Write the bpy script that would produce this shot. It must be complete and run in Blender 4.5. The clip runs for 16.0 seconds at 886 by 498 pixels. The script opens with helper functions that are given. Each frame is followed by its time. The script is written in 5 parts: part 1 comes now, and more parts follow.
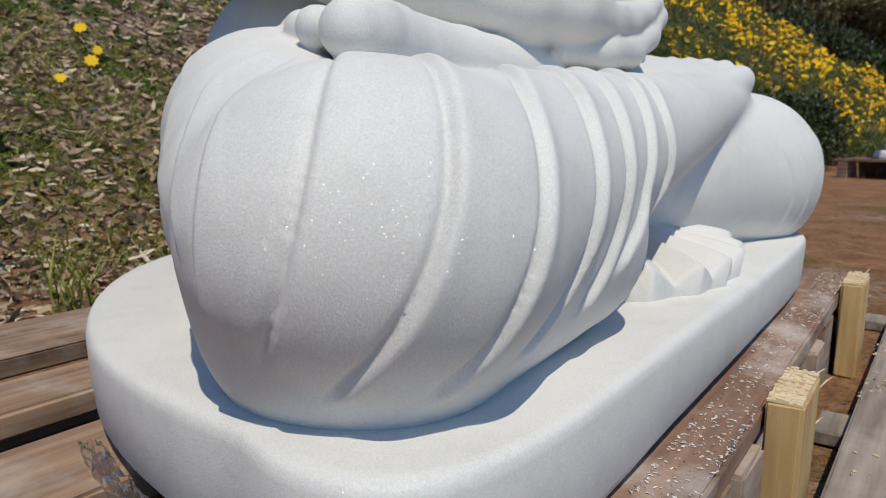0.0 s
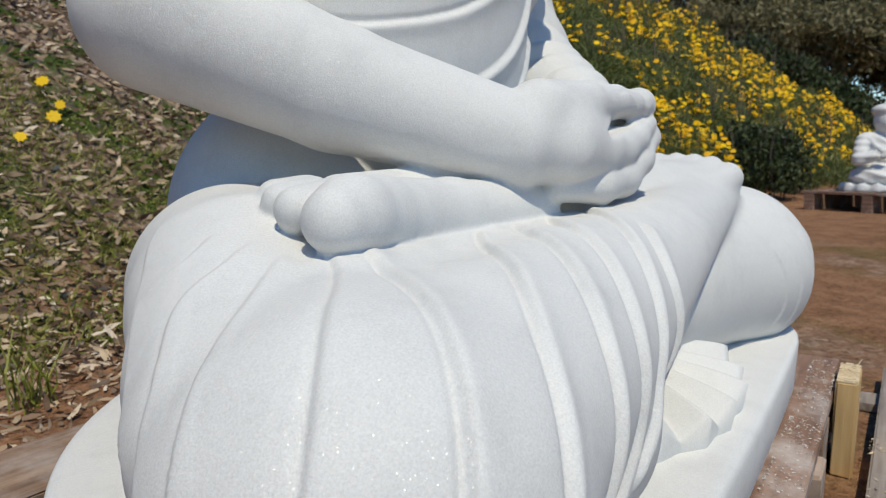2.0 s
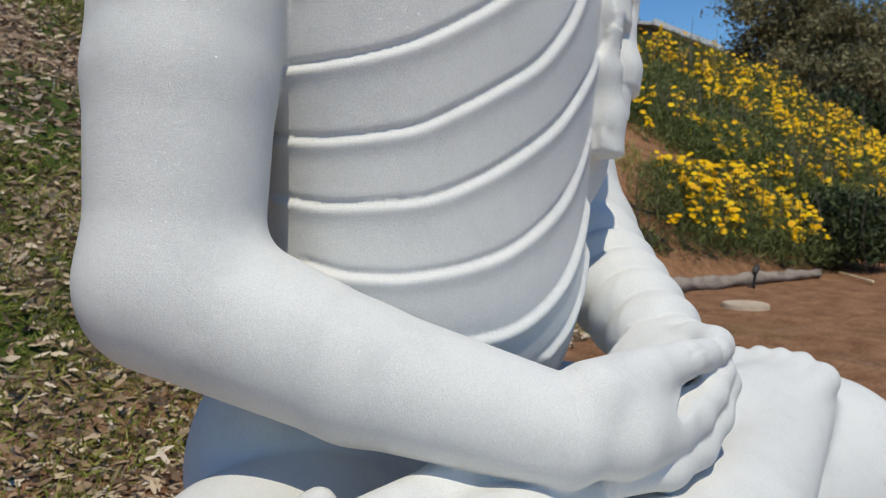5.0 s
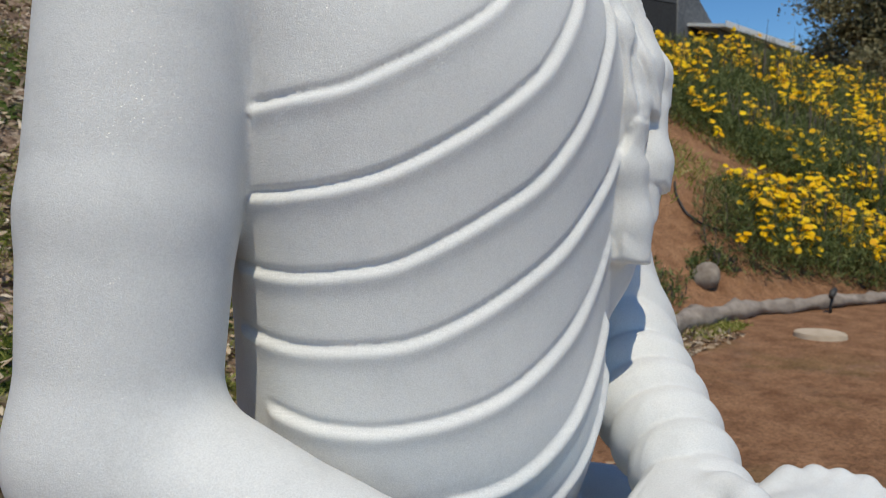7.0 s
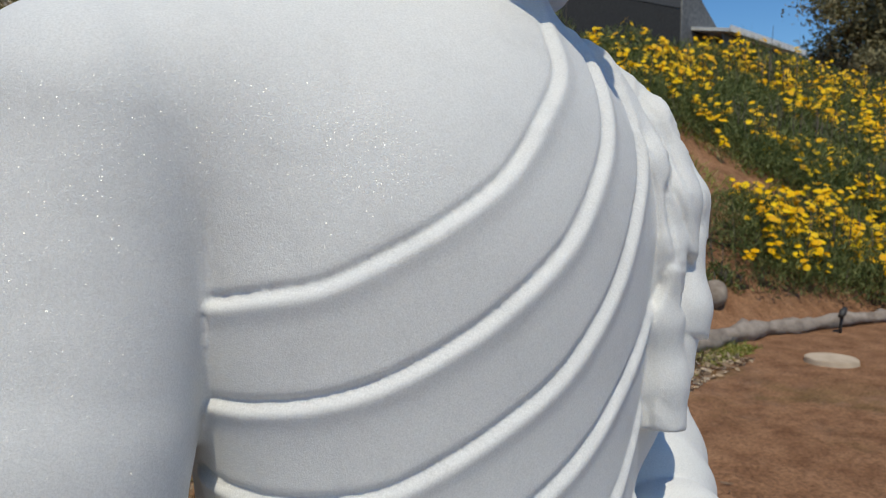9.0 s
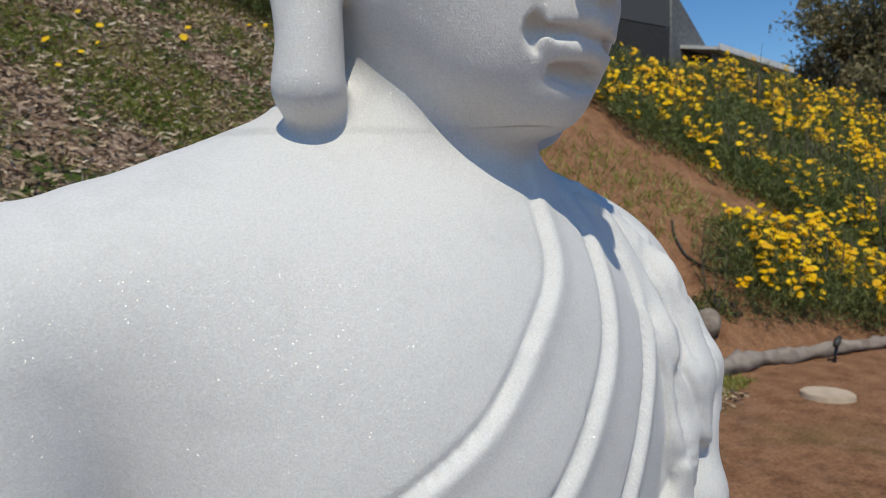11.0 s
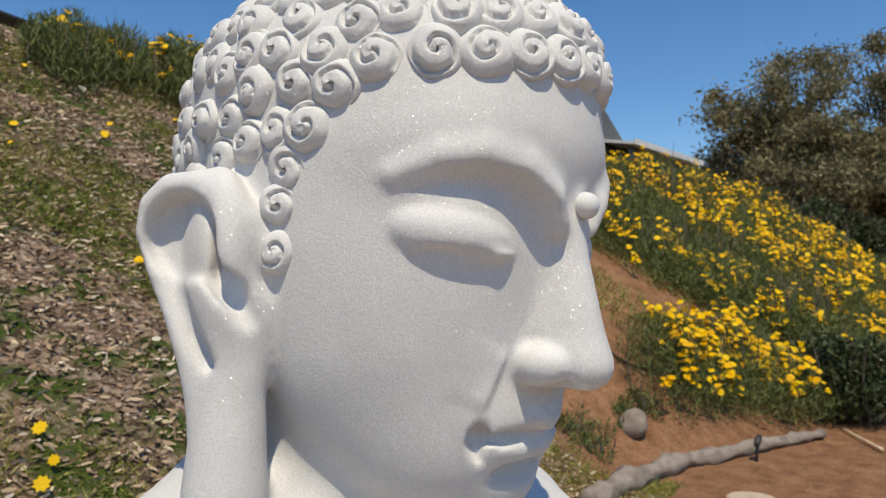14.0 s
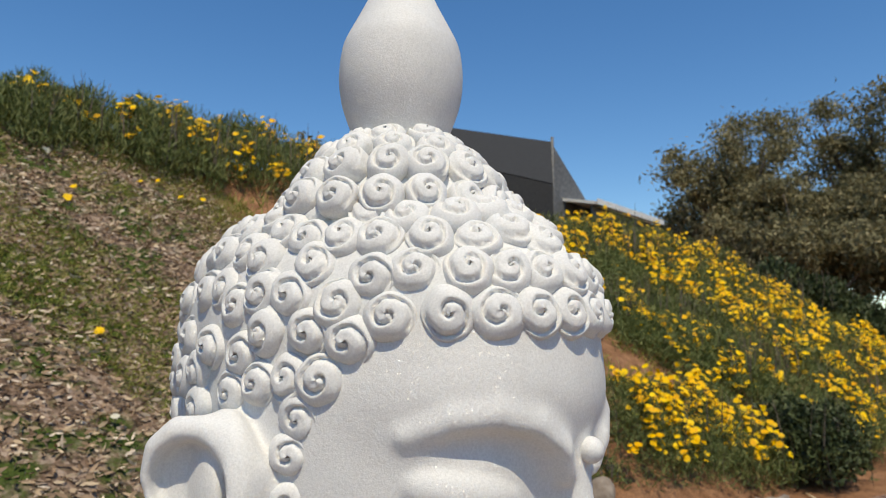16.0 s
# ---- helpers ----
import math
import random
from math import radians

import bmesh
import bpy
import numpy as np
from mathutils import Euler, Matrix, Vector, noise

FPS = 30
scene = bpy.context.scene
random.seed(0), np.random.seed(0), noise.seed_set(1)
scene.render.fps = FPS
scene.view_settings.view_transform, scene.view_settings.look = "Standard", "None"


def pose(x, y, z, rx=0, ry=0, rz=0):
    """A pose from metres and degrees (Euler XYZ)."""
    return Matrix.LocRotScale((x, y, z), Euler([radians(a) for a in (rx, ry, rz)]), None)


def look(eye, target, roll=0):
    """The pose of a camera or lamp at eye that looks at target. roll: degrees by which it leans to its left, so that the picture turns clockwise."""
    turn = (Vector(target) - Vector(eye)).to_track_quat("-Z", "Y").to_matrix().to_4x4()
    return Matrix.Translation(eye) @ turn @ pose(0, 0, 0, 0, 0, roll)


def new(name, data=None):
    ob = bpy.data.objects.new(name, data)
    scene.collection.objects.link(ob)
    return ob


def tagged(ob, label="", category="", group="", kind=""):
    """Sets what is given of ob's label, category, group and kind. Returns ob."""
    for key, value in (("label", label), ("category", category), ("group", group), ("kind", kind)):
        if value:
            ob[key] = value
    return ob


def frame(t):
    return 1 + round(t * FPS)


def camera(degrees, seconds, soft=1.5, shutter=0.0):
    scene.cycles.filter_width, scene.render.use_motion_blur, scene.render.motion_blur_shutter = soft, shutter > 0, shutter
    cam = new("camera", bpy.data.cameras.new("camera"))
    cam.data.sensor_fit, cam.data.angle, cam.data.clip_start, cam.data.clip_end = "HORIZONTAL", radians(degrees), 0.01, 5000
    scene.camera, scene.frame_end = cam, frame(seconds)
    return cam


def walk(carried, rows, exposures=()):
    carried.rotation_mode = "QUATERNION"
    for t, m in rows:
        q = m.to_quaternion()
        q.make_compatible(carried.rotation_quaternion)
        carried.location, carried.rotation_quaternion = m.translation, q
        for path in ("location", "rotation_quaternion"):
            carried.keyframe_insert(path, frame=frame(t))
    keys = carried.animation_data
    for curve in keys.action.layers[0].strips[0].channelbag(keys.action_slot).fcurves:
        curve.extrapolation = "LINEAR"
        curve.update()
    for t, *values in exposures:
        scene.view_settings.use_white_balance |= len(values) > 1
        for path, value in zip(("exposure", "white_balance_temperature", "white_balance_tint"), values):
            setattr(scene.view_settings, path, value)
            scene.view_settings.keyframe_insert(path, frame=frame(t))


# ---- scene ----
cam = camera(65.0, 16.0, 1.0)
cam.data.dof.use_dof, cam.data.dof.focus_distance, cam.data.dof.aperture_fstop = True, 0.5, 16.0
PATH = [
    (0, (-0.894, -0.636, 0.446), (0.717, 0.501, 0.116), 0.4),
    (0.5, (-0.894, -0.616, 0.483), (0.735, 0.497, 0.157), 0.2),
    (1, (-0.88, -0.604, 0.516), (0.762, 0.493, 0.202), 0.1),
    (1.5, (-0.86, -0.592, 0.551), (0.793, 0.494, 0.257), -0.1),
    (2, (-0.842, -0.576, 0.582), (0.822, 0.5, 0.313), -0.1),
    (2.5, (-0.82, -0.563, 0.617), (0.851, 0.509, 0.375), -0.1),
    (3, (-0.802, -0.541, 0.658), (0.874, 0.528, 0.442), -0.1),
    (3.5, (-0.78, -0.53, 0.695), (0.898, 0.542, 0.507), -0.1),
    (4, (-0.762, -0.531, 0.733), (0.897, 0.574, 0.569), -0.1),
    (4.5, (-0.744, -0.535, 0.775), (0.866, 0.643, 0.629), -0.1),
    (7, (-0.593, -0.528, 0.942), (0.84, 0.861, 0.81), 0.1),
    (7.5, (-0.556, -0.5, 0.984), (0.876, 0.891, 0.853), 0.1),
    (8, (-0.541, -0.475, 1.024), (0.888, 0.918, 0.89), 0.0),
    (8.5, (-0.531, -0.461, 1.061), (0.897, 0.932, 0.925), 0.0),
    (9, (-0.502, -0.44, 1.099), (0.928, 0.952, 0.961), 0.1),
    (9.5, (-0.47, -0.426, 1.14), (0.96, 0.965, 0.999), 0.0),
    (10, (-0.454, -0.409, 1.183), (0.976, 0.981, 1.044), -0.1),
    (12.5, (-0.396, -0.355, 1.339), (1.116, 0.954, 1.333), 0.0),
    (13, (-0.397, -0.347, 1.386), (1.142, 0.931, 1.42), 0.0),
    (13.5, (-0.396, -0.345, 1.424), (1.168, 0.899, 1.503), -0.0),
    (14, (-0.397, -0.35, 1.46), (1.185, 0.868, 1.569), -0.1),
    (14.5, (-0.405, -0.349, 1.495), (1.191, 0.847, 1.634), -0.0),
    (15, (-0.411, -0.348, 1.525), (1.196, 0.83, 1.696), -0.0),
    (15.5, (-0.42, -0.342, 1.557), (1.201, 0.81, 1.768), -0.0),
    (16, (-0.43, -0.339, 1.583), (1.202, 0.789, 1.838), -0.0),
]
walk(cam, [(t, look(eye, target, roll)) for t, eye, target, roll in PATH], [(0, 0.08, 7600, 6), (2.5, 0.10, 7500, 4), (4.5, 0.11, 7500, 4), (10.2, 0.06, 7450, 4), (12.3, 0.14, 7750, 7), (14.5, 0.33, 8250, 7), (16, 0.36, 8250, 6)])

# ---- daylight ----
SUN_AZ, SUN_EL = 223.0, 62.0  # degrees: where the sun stands, azimuth from +x towards +y
world = bpy.data.worlds.new("sky")
scene.world = world
world.use_nodes = True
wn = world.node_tree.nodes
sky = wn.new("ShaderNodeTexSky")
sky.sky_type, sky.sun_disc = "NISHITA", False
sky.sun_elevation, sky.sun_rotation = radians(SUN_EL), radians(90 - SUN_AZ)
sky.air_density, sky.dust_density, sky.ozone_density, sky.altitude = 1.0, 0.0, 5.0, 300
deep = wn.new("ShaderNodeHueSaturation")
deep.inputs["Hue"].default_value, deep.inputs["Saturation"].default_value = 0.506, 1.25
world.node_tree.links.new(sky.outputs[0], deep.inputs["Color"])
world.node_tree.links.new(deep.outputs[0], wn["Background"].inputs[0])
wn["Background"].inputs[1].default_value = 0.130
sun_data = bpy.data.lights.new("sun", "SUN")
sun_data.energy, sun_data.angle, sun_data.color = 2.95, radians(0.53), (1.0, 0.965, 0.91)
sun_at = Vector((math.cos(radians(SUN_AZ)) * math.cos(radians(SUN_EL)), math.sin(radians(SUN_AZ)) * math.cos(radians(SUN_EL)), math.sin(radians(SUN_EL))))
sun = new("sun", sun_data)
sun.matrix_world = look(sun_at * 20, (0, 0, 0))


# ---- materials ----
def nodes_of(name):
    m = bpy.data.materials.new(name)
    m.use_nodes = True
    t = m.node_tree
    return m, t.nodes, t.links, t.nodes["Principled BSDF"]


def noise_node(n, l, scale, detail=4.0, rough=0.55, coords="Object"):
    c, x = n.new("ShaderNodeTexCoord"), n.new("ShaderNodeTexNoise")
    x.inputs["Scale"].default_value, x.inputs["Detail"].default_value, x.inputs["Roughness"].default_value = scale, detail, rough
    l.new(c.outputs[coords], x.inputs["Vector"])
    return x


def ramp_node(n, l, source, *stops):
    r = n.new("ShaderNodeValToRGB")
    while len(r.color_ramp.elements) < len(stops):
        r.color_ramp.elements.new(0.5)
    for e, (at, colour) in zip(r.color_ramp.elements, stops):
        e.position, e.color = at, (*colour, 1) if len(colour) == 3 else colour
    l.new(source, r.inputs[0])
    return r


def mix_node(n, l, a, b, factor, kind="MIX"):
    x = n.new("ShaderNodeMix")
    x.data_type, x.blend_type = "RGBA", kind
    for socket, value in ((x.inputs[6], a), (x.inputs[7], b), (x.inputs[0], factor)):
        if hasattr(value, "links"):
            l.new(value, socket)
        else:
            socket.default_value = value
    return x


def bump_node(n, l, height, strength, distance, before=None):
    b = n.new("ShaderNodeBump")
    b.inputs["Strength"].default_value, b.inputs["Distance"].default_value = strength, distance
    l.new(height, b.inputs["Height"])
    if before:
        l.new(before.outputs[0], b.inputs["Normal"])
    return b


def grey(v):
    return (v, v, v)


def marble_material():
    """White crystalline marble: faint grey clouding, fine tooling grain, and crystal faces that catch the sun."""
    m, n, l, b = nodes_of("white_marble")
    cloud = noise_node(n, l, 3.2, 7, 0.62)
    tone = ramp_node(n, l, cloud.outputs[0], (0.28, (0.65, 0.652, 0.642)), (0.6, (0.725, 0.720, 0.702)))
    grain = noise_node(n, l, 620, 3, 0.7)
    speck = ramp_node(n, l, grain.outputs[0], (0.34, grey(0.85)), (0.66, grey(1.0)))
    colour = mix_node(n, l, tone.outputs[0], speck.outputs[0], 1.0, "MULTIPLY")
    smudge = ramp_node(n, l, noise_node(n, l, 17, 6, 0.7).outputs[0], (0.30, grey(0.92)), (0.5, grey(1.0)))
    colour = mix_node(n, l, colour.outputs[2], smudge.outputs[0], 1.0, "MULTIPLY")
    l.new(colour.outputs[2], b.inputs["Base Color"])
    b.inputs["Roughness"].default_value = 0.62
    b.inputs["Specular IOR Level"].default_value = 0.25
    b.inputs["Subsurface Weight"].default_value = 0.12
    b.inputs["Subsurface Radius"].default_value = (0.012, 0.010, 0.009)
    b.inputs["Subsurface Scale"].default_value = 0.35
    dents = noise_node(n, l, 26, 5, 0.55)
    one = bump_node(n, l, dents.outputs[0], 0.22, 0.004)
    two = bump_node(n, l, grain.outputs[0], 0.34, 0.0009, one)
    l.new(two.outputs[0], b.inputs["Normal"])
    # crystal faces, each tilted its own way, a few of them polished
    at, cells = n.new("ShaderNodeTexCoord"), n.new("ShaderNodeTexVoronoi")
    cells.inputs["Scale"].default_value = 1300
    l.new(at.outputs["Object"], cells.inputs["Vector"])
    off, tilt, add, unit = (n.new("ShaderNodeVectorMath") for _ in range(4))
    off.operation, tilt.operation, add.operation, unit.operation = "SUBTRACT", "SCALE", "ADD", "NORMALIZE"
    l.new(cells.outputs["Color"], off.inputs[0])
    off.inputs[1].default_value = (0.5, 0.5, 0.5)
    l.new(off.outputs[0], tilt.inputs[0])
    tilt.inputs["Scale"].default_value = 1.5
    l.new(tilt.outputs[0], add.inputs[0])
    l.new(two.outputs[0], add.inputs[1])
    l.new(add.outputs[0], unit.inputs[0])
    gloss, mix, o = n.new("ShaderNodeBsdfGlossy"), n.new("ShaderNodeMixShader"), n["Material Output"]
    gloss.inputs["Roughness"].default_value = 0.32
    gloss.inputs["Color"].default_value = (0.9, 0.9, 0.9, 1)
    l.new(unit.outputs[0], gloss.inputs["Normal"])
    pick = n.new("ShaderNodeSeparateColor")
    l.new(cells.outputs["Color"], pick.inputs[0])
    few = ramp_node(n, l, pick.outputs[2], (0.87, grey(0)), (0.92, grey(0.06)))
    l.new(few.outputs[0], mix.inputs[0])
    l.new(b.outputs[0], mix.inputs[1])
    l.new(gloss.outputs[0], mix.inputs[2])
    l.new(mix.outputs[0], o.inputs[0])
    return m


def plain_material(name, dark, light, scale, rough=0.8, bump=0.3, depth=0.004, detail=5.0, vary=0.0):
    """Two tones mixed by noise at the given scale, with relief; vary shifts the value from thing to thing."""
    m, n, l, b = nodes_of(name)
    x = noise_node(n, l, scale, detail, 0.62)
    tone = ramp_node(n, l, x.outputs[0], (0.3, dark), (0.7, light))
    out = tone.outputs[0]
    if vary:
        info, h = n.new("ShaderNodeObjectInfo"), n.new("ShaderNodeHueSaturation")
        r = n.new("ShaderNodeMapRange")
        r.inputs[3].default_value, r.inputs[4].default_value = 1 - vary, 1 + vary
        l.new(info.outputs["Random"], r.inputs[0])
        l.new(r.outputs[0], h.inputs["Value"])
        l.new(out, h.inputs["Color"])
        out = h.outputs[0]
    l.new(out, b.inputs["Base Color"])
    b.inputs["Roughness"].default_value = rough
    fine = noise_node(n, l, scale * 9, 4, 0.6)
    l.new(bump_node(n, l, fine.outputs[0], bump, depth).outputs[0], b.inputs["Normal"])
    return m


def island_material(name, stops, rough=0.7, through_light=0.0):
    """A colour of its own for each loose piece of a mesh (leaves, chips, petals)."""
    m, n, l, b = nodes_of(name)
    g = n.new("ShaderNodeNewGeometry")
    tone = ramp_node(n, l, g.outputs["Random Per Island"], *stops)
    l.new(tone.outputs[0], b.inputs["Base Color"])
    b.inputs["Roughness"].default_value = rough
    b.inputs["Specular IOR Level"].default_value = 0.3
    if through_light:
        b.inputs["Transmission Weight"].default_value = 0.0
        t, mix, o = n.new("ShaderNodeBsdfTranslucent"), n.new("ShaderNodeMixShader"), n["Material Output"]
        l.new(tone.outputs[0], t.inputs[0])
        mix.inputs[0].default_value = through_light
        l.new(b.outputs[0], mix.inputs[1])
        l.new(t.outputs[0], mix.inputs[2])
        l.new(mix.outputs[0], o.inputs[0])
    return m


def timber_material(name, dark, light, along="X", vary=0.15, dust=0.0):
    """Sawn timber: grain along one axis, saw marks across, and stone dust in patches."""
    m, n, l, b = nodes_of(name)
    c, mp = n.new("ShaderNodeTexCoord"), n.new("ShaderNodeMapping")
    s = {"X": (2.5, 38, 38), "Y": (38, 2.5, 38), "Z": (38, 38, 2.5)}[along]
    mp.inputs["Scale"].default_value = s
    l.new(c.outputs["Object"], mp.inputs[0])
    x = n.new("ShaderNodeTexNoise")
    x.inputs["Scale"].default_value, x.inputs["Detail"].default_value = 1.6, 7
    l.new(mp.outputs[0], x.inputs["Vector"])
    tone = ramp_node(n, l, x.outputs[0], (0.3, dark), (0.68, light))
    info, h, r = n.new("ShaderNodeObjectInfo"), n.new("ShaderNodeHueSaturation"), n.new("ShaderNodeMapRange")
    r.inputs[3].default_value, r.inputs[4].default_value = 1 - vary, 1 + vary
    l.new(info.outputs["Random"], r.inputs[0])
    l.new(r.outputs[0], h.inputs["Value"])
    l.new(tone.outputs[0], h.inputs["Color"])
    out = h.outputs[0]
    if dust:
        patch = noise_node(n, l, 7, 6, 0.65)
        mask = ramp_node(n, l, patch.outputs[0], (0.5, grey(0)), (0.72, grey(dust)))
        out = mix_node(n, l, out, (0.55, 0.50, 0.46, 1), mask.outputs[0]).outputs[2]
    l.new(out, b.inputs["Base Color"])
    b.inputs["Roughness"].default_value = 0.85
    saw = noise_node(n, l, 160, 3, 0.7)
    one = bump_node(n, l, x.outputs[0], 0.5, 0.003)
    l.new(bump_node(n, l, saw.outputs[0], 0.3, 0.001, one).outputs[0], b.inputs["Normal"])
    return m


def ground_material():
    """Red-brown trodden earth on the flat; bark mulch, bare soil and low green growth on the bank."""
    m, n, l, b = nodes_of("earth")
    big, mid, fine = noise_node(n, l, 0.9, 6, 0.6), noise_node(n, l, 6, 6, 0.65), noise_node(n, l, 55, 5, 0.7)
    soil = ramp_node(n, l, mid.outputs[0], (0.3, (0.23, 0.108, 0.055)), (0.72, (0.47, 0.25, 0.137)))
    crumbs = ramp_node(n, l, fine.outputs[0], (0.34, grey(0.5)), (0.6, grey(1.0)))
    soil = mix_node(n, l, soil.outputs[0], crumbs.outputs[0], 1.0, "MULTIPLY")
    chips = n.new("ShaderNodeTexVoronoi")
    at = n.new("ShaderNodeTexCoord")
    l.new(at.outputs["Object"], chips.inputs["Vector"])
    chips.inputs["Scale"].default_value = 38
    bark = ramp_node(n, l, chips.outputs["Color"], (0.1, (0.09, 0.058, 0.040)), (0.5, (0.27, 0.18, 0.125)), (0.9, (0.46, 0.35, 0.27)))
    green = ramp_node(n, l, fine.outputs[0], (0.3, (0.028, 0.045, 0.01)), (0.7, (0.10, 0.14, 0.03)))
    patch = ramp_node(n, l, noise_node(n, l, 2.3, 7, 0.62).outputs[0], (0.46, grey(0)), (0.54, grey(1)))
    bank = mix_node(n, l, bark.outputs[0], green.outputs[0], patch.outputs[0])
    part = n.new("ShaderNodeSeparateXYZ")
    l.new(at.outputs["Object"], part.inputs[0])
    # the mulch lies where the bank is tended, x below about 4; further on it is bare soil
    edge = n.new("ShaderNodeMath")
    edge.operation = "MULTIPLY_ADD"
    l.new(big.outputs[0], edge.inputs[0])
    edge.inputs[1].default_value, edge.inputs[2].default_value = 1.2, -0.45
    high = n.new("ShaderNodeMath")
    high.operation = "ADD"
    l.new(part.outputs["Z"], high.inputs[0])
    l.new(edge.outputs[0], high.inputs[1])
    up = ramp_node(n, l, high.outputs[0], (0.18, grey(0)), (0.5, grey(1)))
    along = n.new("ShaderNodeMapRange")
    along.inputs[1].default_value, along.inputs[2].default_value = 3.4, 4.6
    along.inputs[3].default_value, along.inputs[4].default_value = 1.0, 0.0
    l.new(part.outputs["X"], along.inputs[0])
    where = n.new("ShaderNodeMath")
    where.operation = "MULTIPLY"
    l.new(up.outputs[0], where.inputs[0])
    l.new(along.outputs[0], where.inputs[1])
    colour = mix_node(n, l, soil.outputs[2], bank.outputs[2], where.outputs[0])
    l.new(colour.outputs[2], b.inputs["Base Color"])
    b.inputs["Roughness"].default_value = 0.95
    b.inputs["Specular IOR Level"].default_value = 0.15
    one = bump_node(n, l, mid.outputs[0], 0.9, 0.05)
    l.new(bump_node(n, l, fine.outputs[0], 0.9, 0.016, one).outputs[0], b.inputs["Normal"])
    return m


MARBLE = marble_material()
EARTH = ground_material()
OLD_WOOD = timber_material("weathered_timber", (0.17, 0.10, 0.065), (0.36, 0.235, 0.155), "X", 0.15, 0.5)
RED_WOOD = timber_material("dusty_red_timber", (0.14, 0.075, 0.05), (0.30, 0.18, 0.125), "X", 0.1, 0.75)
NEW_WOOD = timber_material("fresh_pine", (0.42, 0.24, 0.09), (0.62, 0.42, 0.20), "Z", 0.1)
PALE_WOOD = timber_material("fresh_cut_end", (0.58, 0.44, 0.27), (0.75, 0.62, 0.42), "Y", 0.05)
GREY_WOOD = timber_material("grey_timber", (0.15, 0.12, 0.10), (0.33, 0.275, 0.23), "X", 0.15, 0.35)
LEAF_GREEN = island_material("bush_leaf", [(0.0, (0.055, 0.08, 0.022)), (0.5, (0.125, 0.155, 0.045)), (1.0, (0.25, 0.27, 0.10))], 0.6, 0.25)
LEAF_DARK = island_material("shrub_leaf", [(0.0, (0.02, 0.03, 0.012)), (0.6, (0.05, 0.07, 0.025)), (1.0, (0.10, 0.12, 0.045))], 0.55, 0.2)
LEAF_GREY = island_material("tree_leaf", [(0.0, (0.10, 0.092, 0.045)), (0.6, (0.21, 0.19, 0.095)), (1.0, (0.36, 0.30, 0.165))], 0.7, 0.3)
GRASS = island_material("grass_blade", [(0.0, (0.13, 0.155, 0.022)), (0.55, (0.27, 0.29, 0.055)), (0.85, (0.40, 0.38, 0.12)), (1.0, (0.48, 0.41, 0.19))], 0.6, 0.3)
PETAL = island_material("yellow_petal", [(0.0, (0.82, 0.42, 0.002)), (0.5, (0.88, 0.53, 0.004)), (1.0, (0.92, 0.63, 0.01))], 0.6, 0.25)
PALE_PETAL = island_material("pale_petal", [(0.0, (0.6, 0.55, 0.38)), (1.0, (0.75, 0.72, 0.6))], 0.6, 0.25)
CHIPS = island_material("bark_chip", [(0.0, (0.12, 0.075, 0.05)), (0.45, (0.34, 0.23, 0.145)), (0.8, (0.52, 0.40, 0.27)), (1.0, (0.64, 0.54, 0.43))], 0.9)
BARK = plain_material("tree_bark", (0.06, 0.045, 0.035), (0.16, 0.13, 0.10), 14, 0.9, 0.6, 0.01)
LOG_BARK = plain_material("grey_log", (0.17, 0.135, 0.11), (0.36, 0.30, 0.25), 9, 0.9, 0.7, 0.01)
STONE = plain_material("field_stone", (0.16, 0.12, 0.09), (0.33, 0.28, 0.23), 8, 0.9, 0.5, 0.006)
SLAB = plain_material("tan_concrete", (0.40, 0.31, 0.22), (0.54, 0.43, 0.32), 12, 0.9, 0.3, 0.002)
CLOTH = plain_material("black_shade_cloth", (0.012, 0.013, 0.015), (0.028, 0.03, 0.033), 30, 0.85, 0.4, 0.004)
FENCE = plain_material("grey_screen", (0.07, 0.075, 0.08), (0.17, 0.175, 0.18), 16, 0.7, 0.4, 0.004)
WHITE_PAINT = plain_material("white_paint", (0.66, 0.66, 0.64), (0.8, 0.8, 0.78), 10, 0.5, 0.1, 0.001)
HOSE = plain_material("black_rubber", (0.02, 0.02, 0.02), (0.05, 0.045, 0.04), 20, 0.6, 0.1, 0.001)
FILM = nodes_of("clear_film")[0]
FILM.node_tree.nodes["Principled BSDF"].inputs["Transmission Weight"].default_value = 1.0
FILM.node_tree.nodes["Principled BSDF"].inputs["Roughness"].default_value = 0.12
FILM.node_tree.nodes["Principled BSDF"].inputs["IOR"].default_value = 1.1


# ---- building helpers ----
def mesh_of(name, verts, faces, material, smooth=False):
    me = bpy.data.meshes.new(name)
    me.from_pydata([tuple(v) for v in verts], [], [tuple(f) for f in faces])
    me.materials.append(material)
    if smooth:
        me.polygons.foreach_set("use_smooth", [True] * len(me.polygons))
    me.update()
    return me


def quick_mesh(name, v, f, material, smooth=True):
    """A mesh from arrays of vertices and of equal-sided faces."""
    me = bpy.data.meshes.new(name)
    v, f = np.asarray(v, np.float32), np.asarray(f, np.int32)
    me.vertices.add(len(v))
    me.vertices.foreach_set("co", v.ravel())
    me.loops.add(f.size)
    me.loops.foreach_set("vertex_index", f.ravel())
    me.polygons.add(len(f))
    me.polygons.foreach_set("loop_start", np.arange(0, f.size, f.shape[1], dtype=np.int32))
    me.polygons.foreach_set("use_smooth", np.full(len(f), smooth))
    me.materials.append(material)
    me.update(calc_edges=True)
    me.validate()
    return me


def part(name, me, parent, label="", m=None):
    ob = new(name, me)
    ob.parent = parent
    if m is not None:
        ob.matrix_basis = m
    return tagged(ob, label)


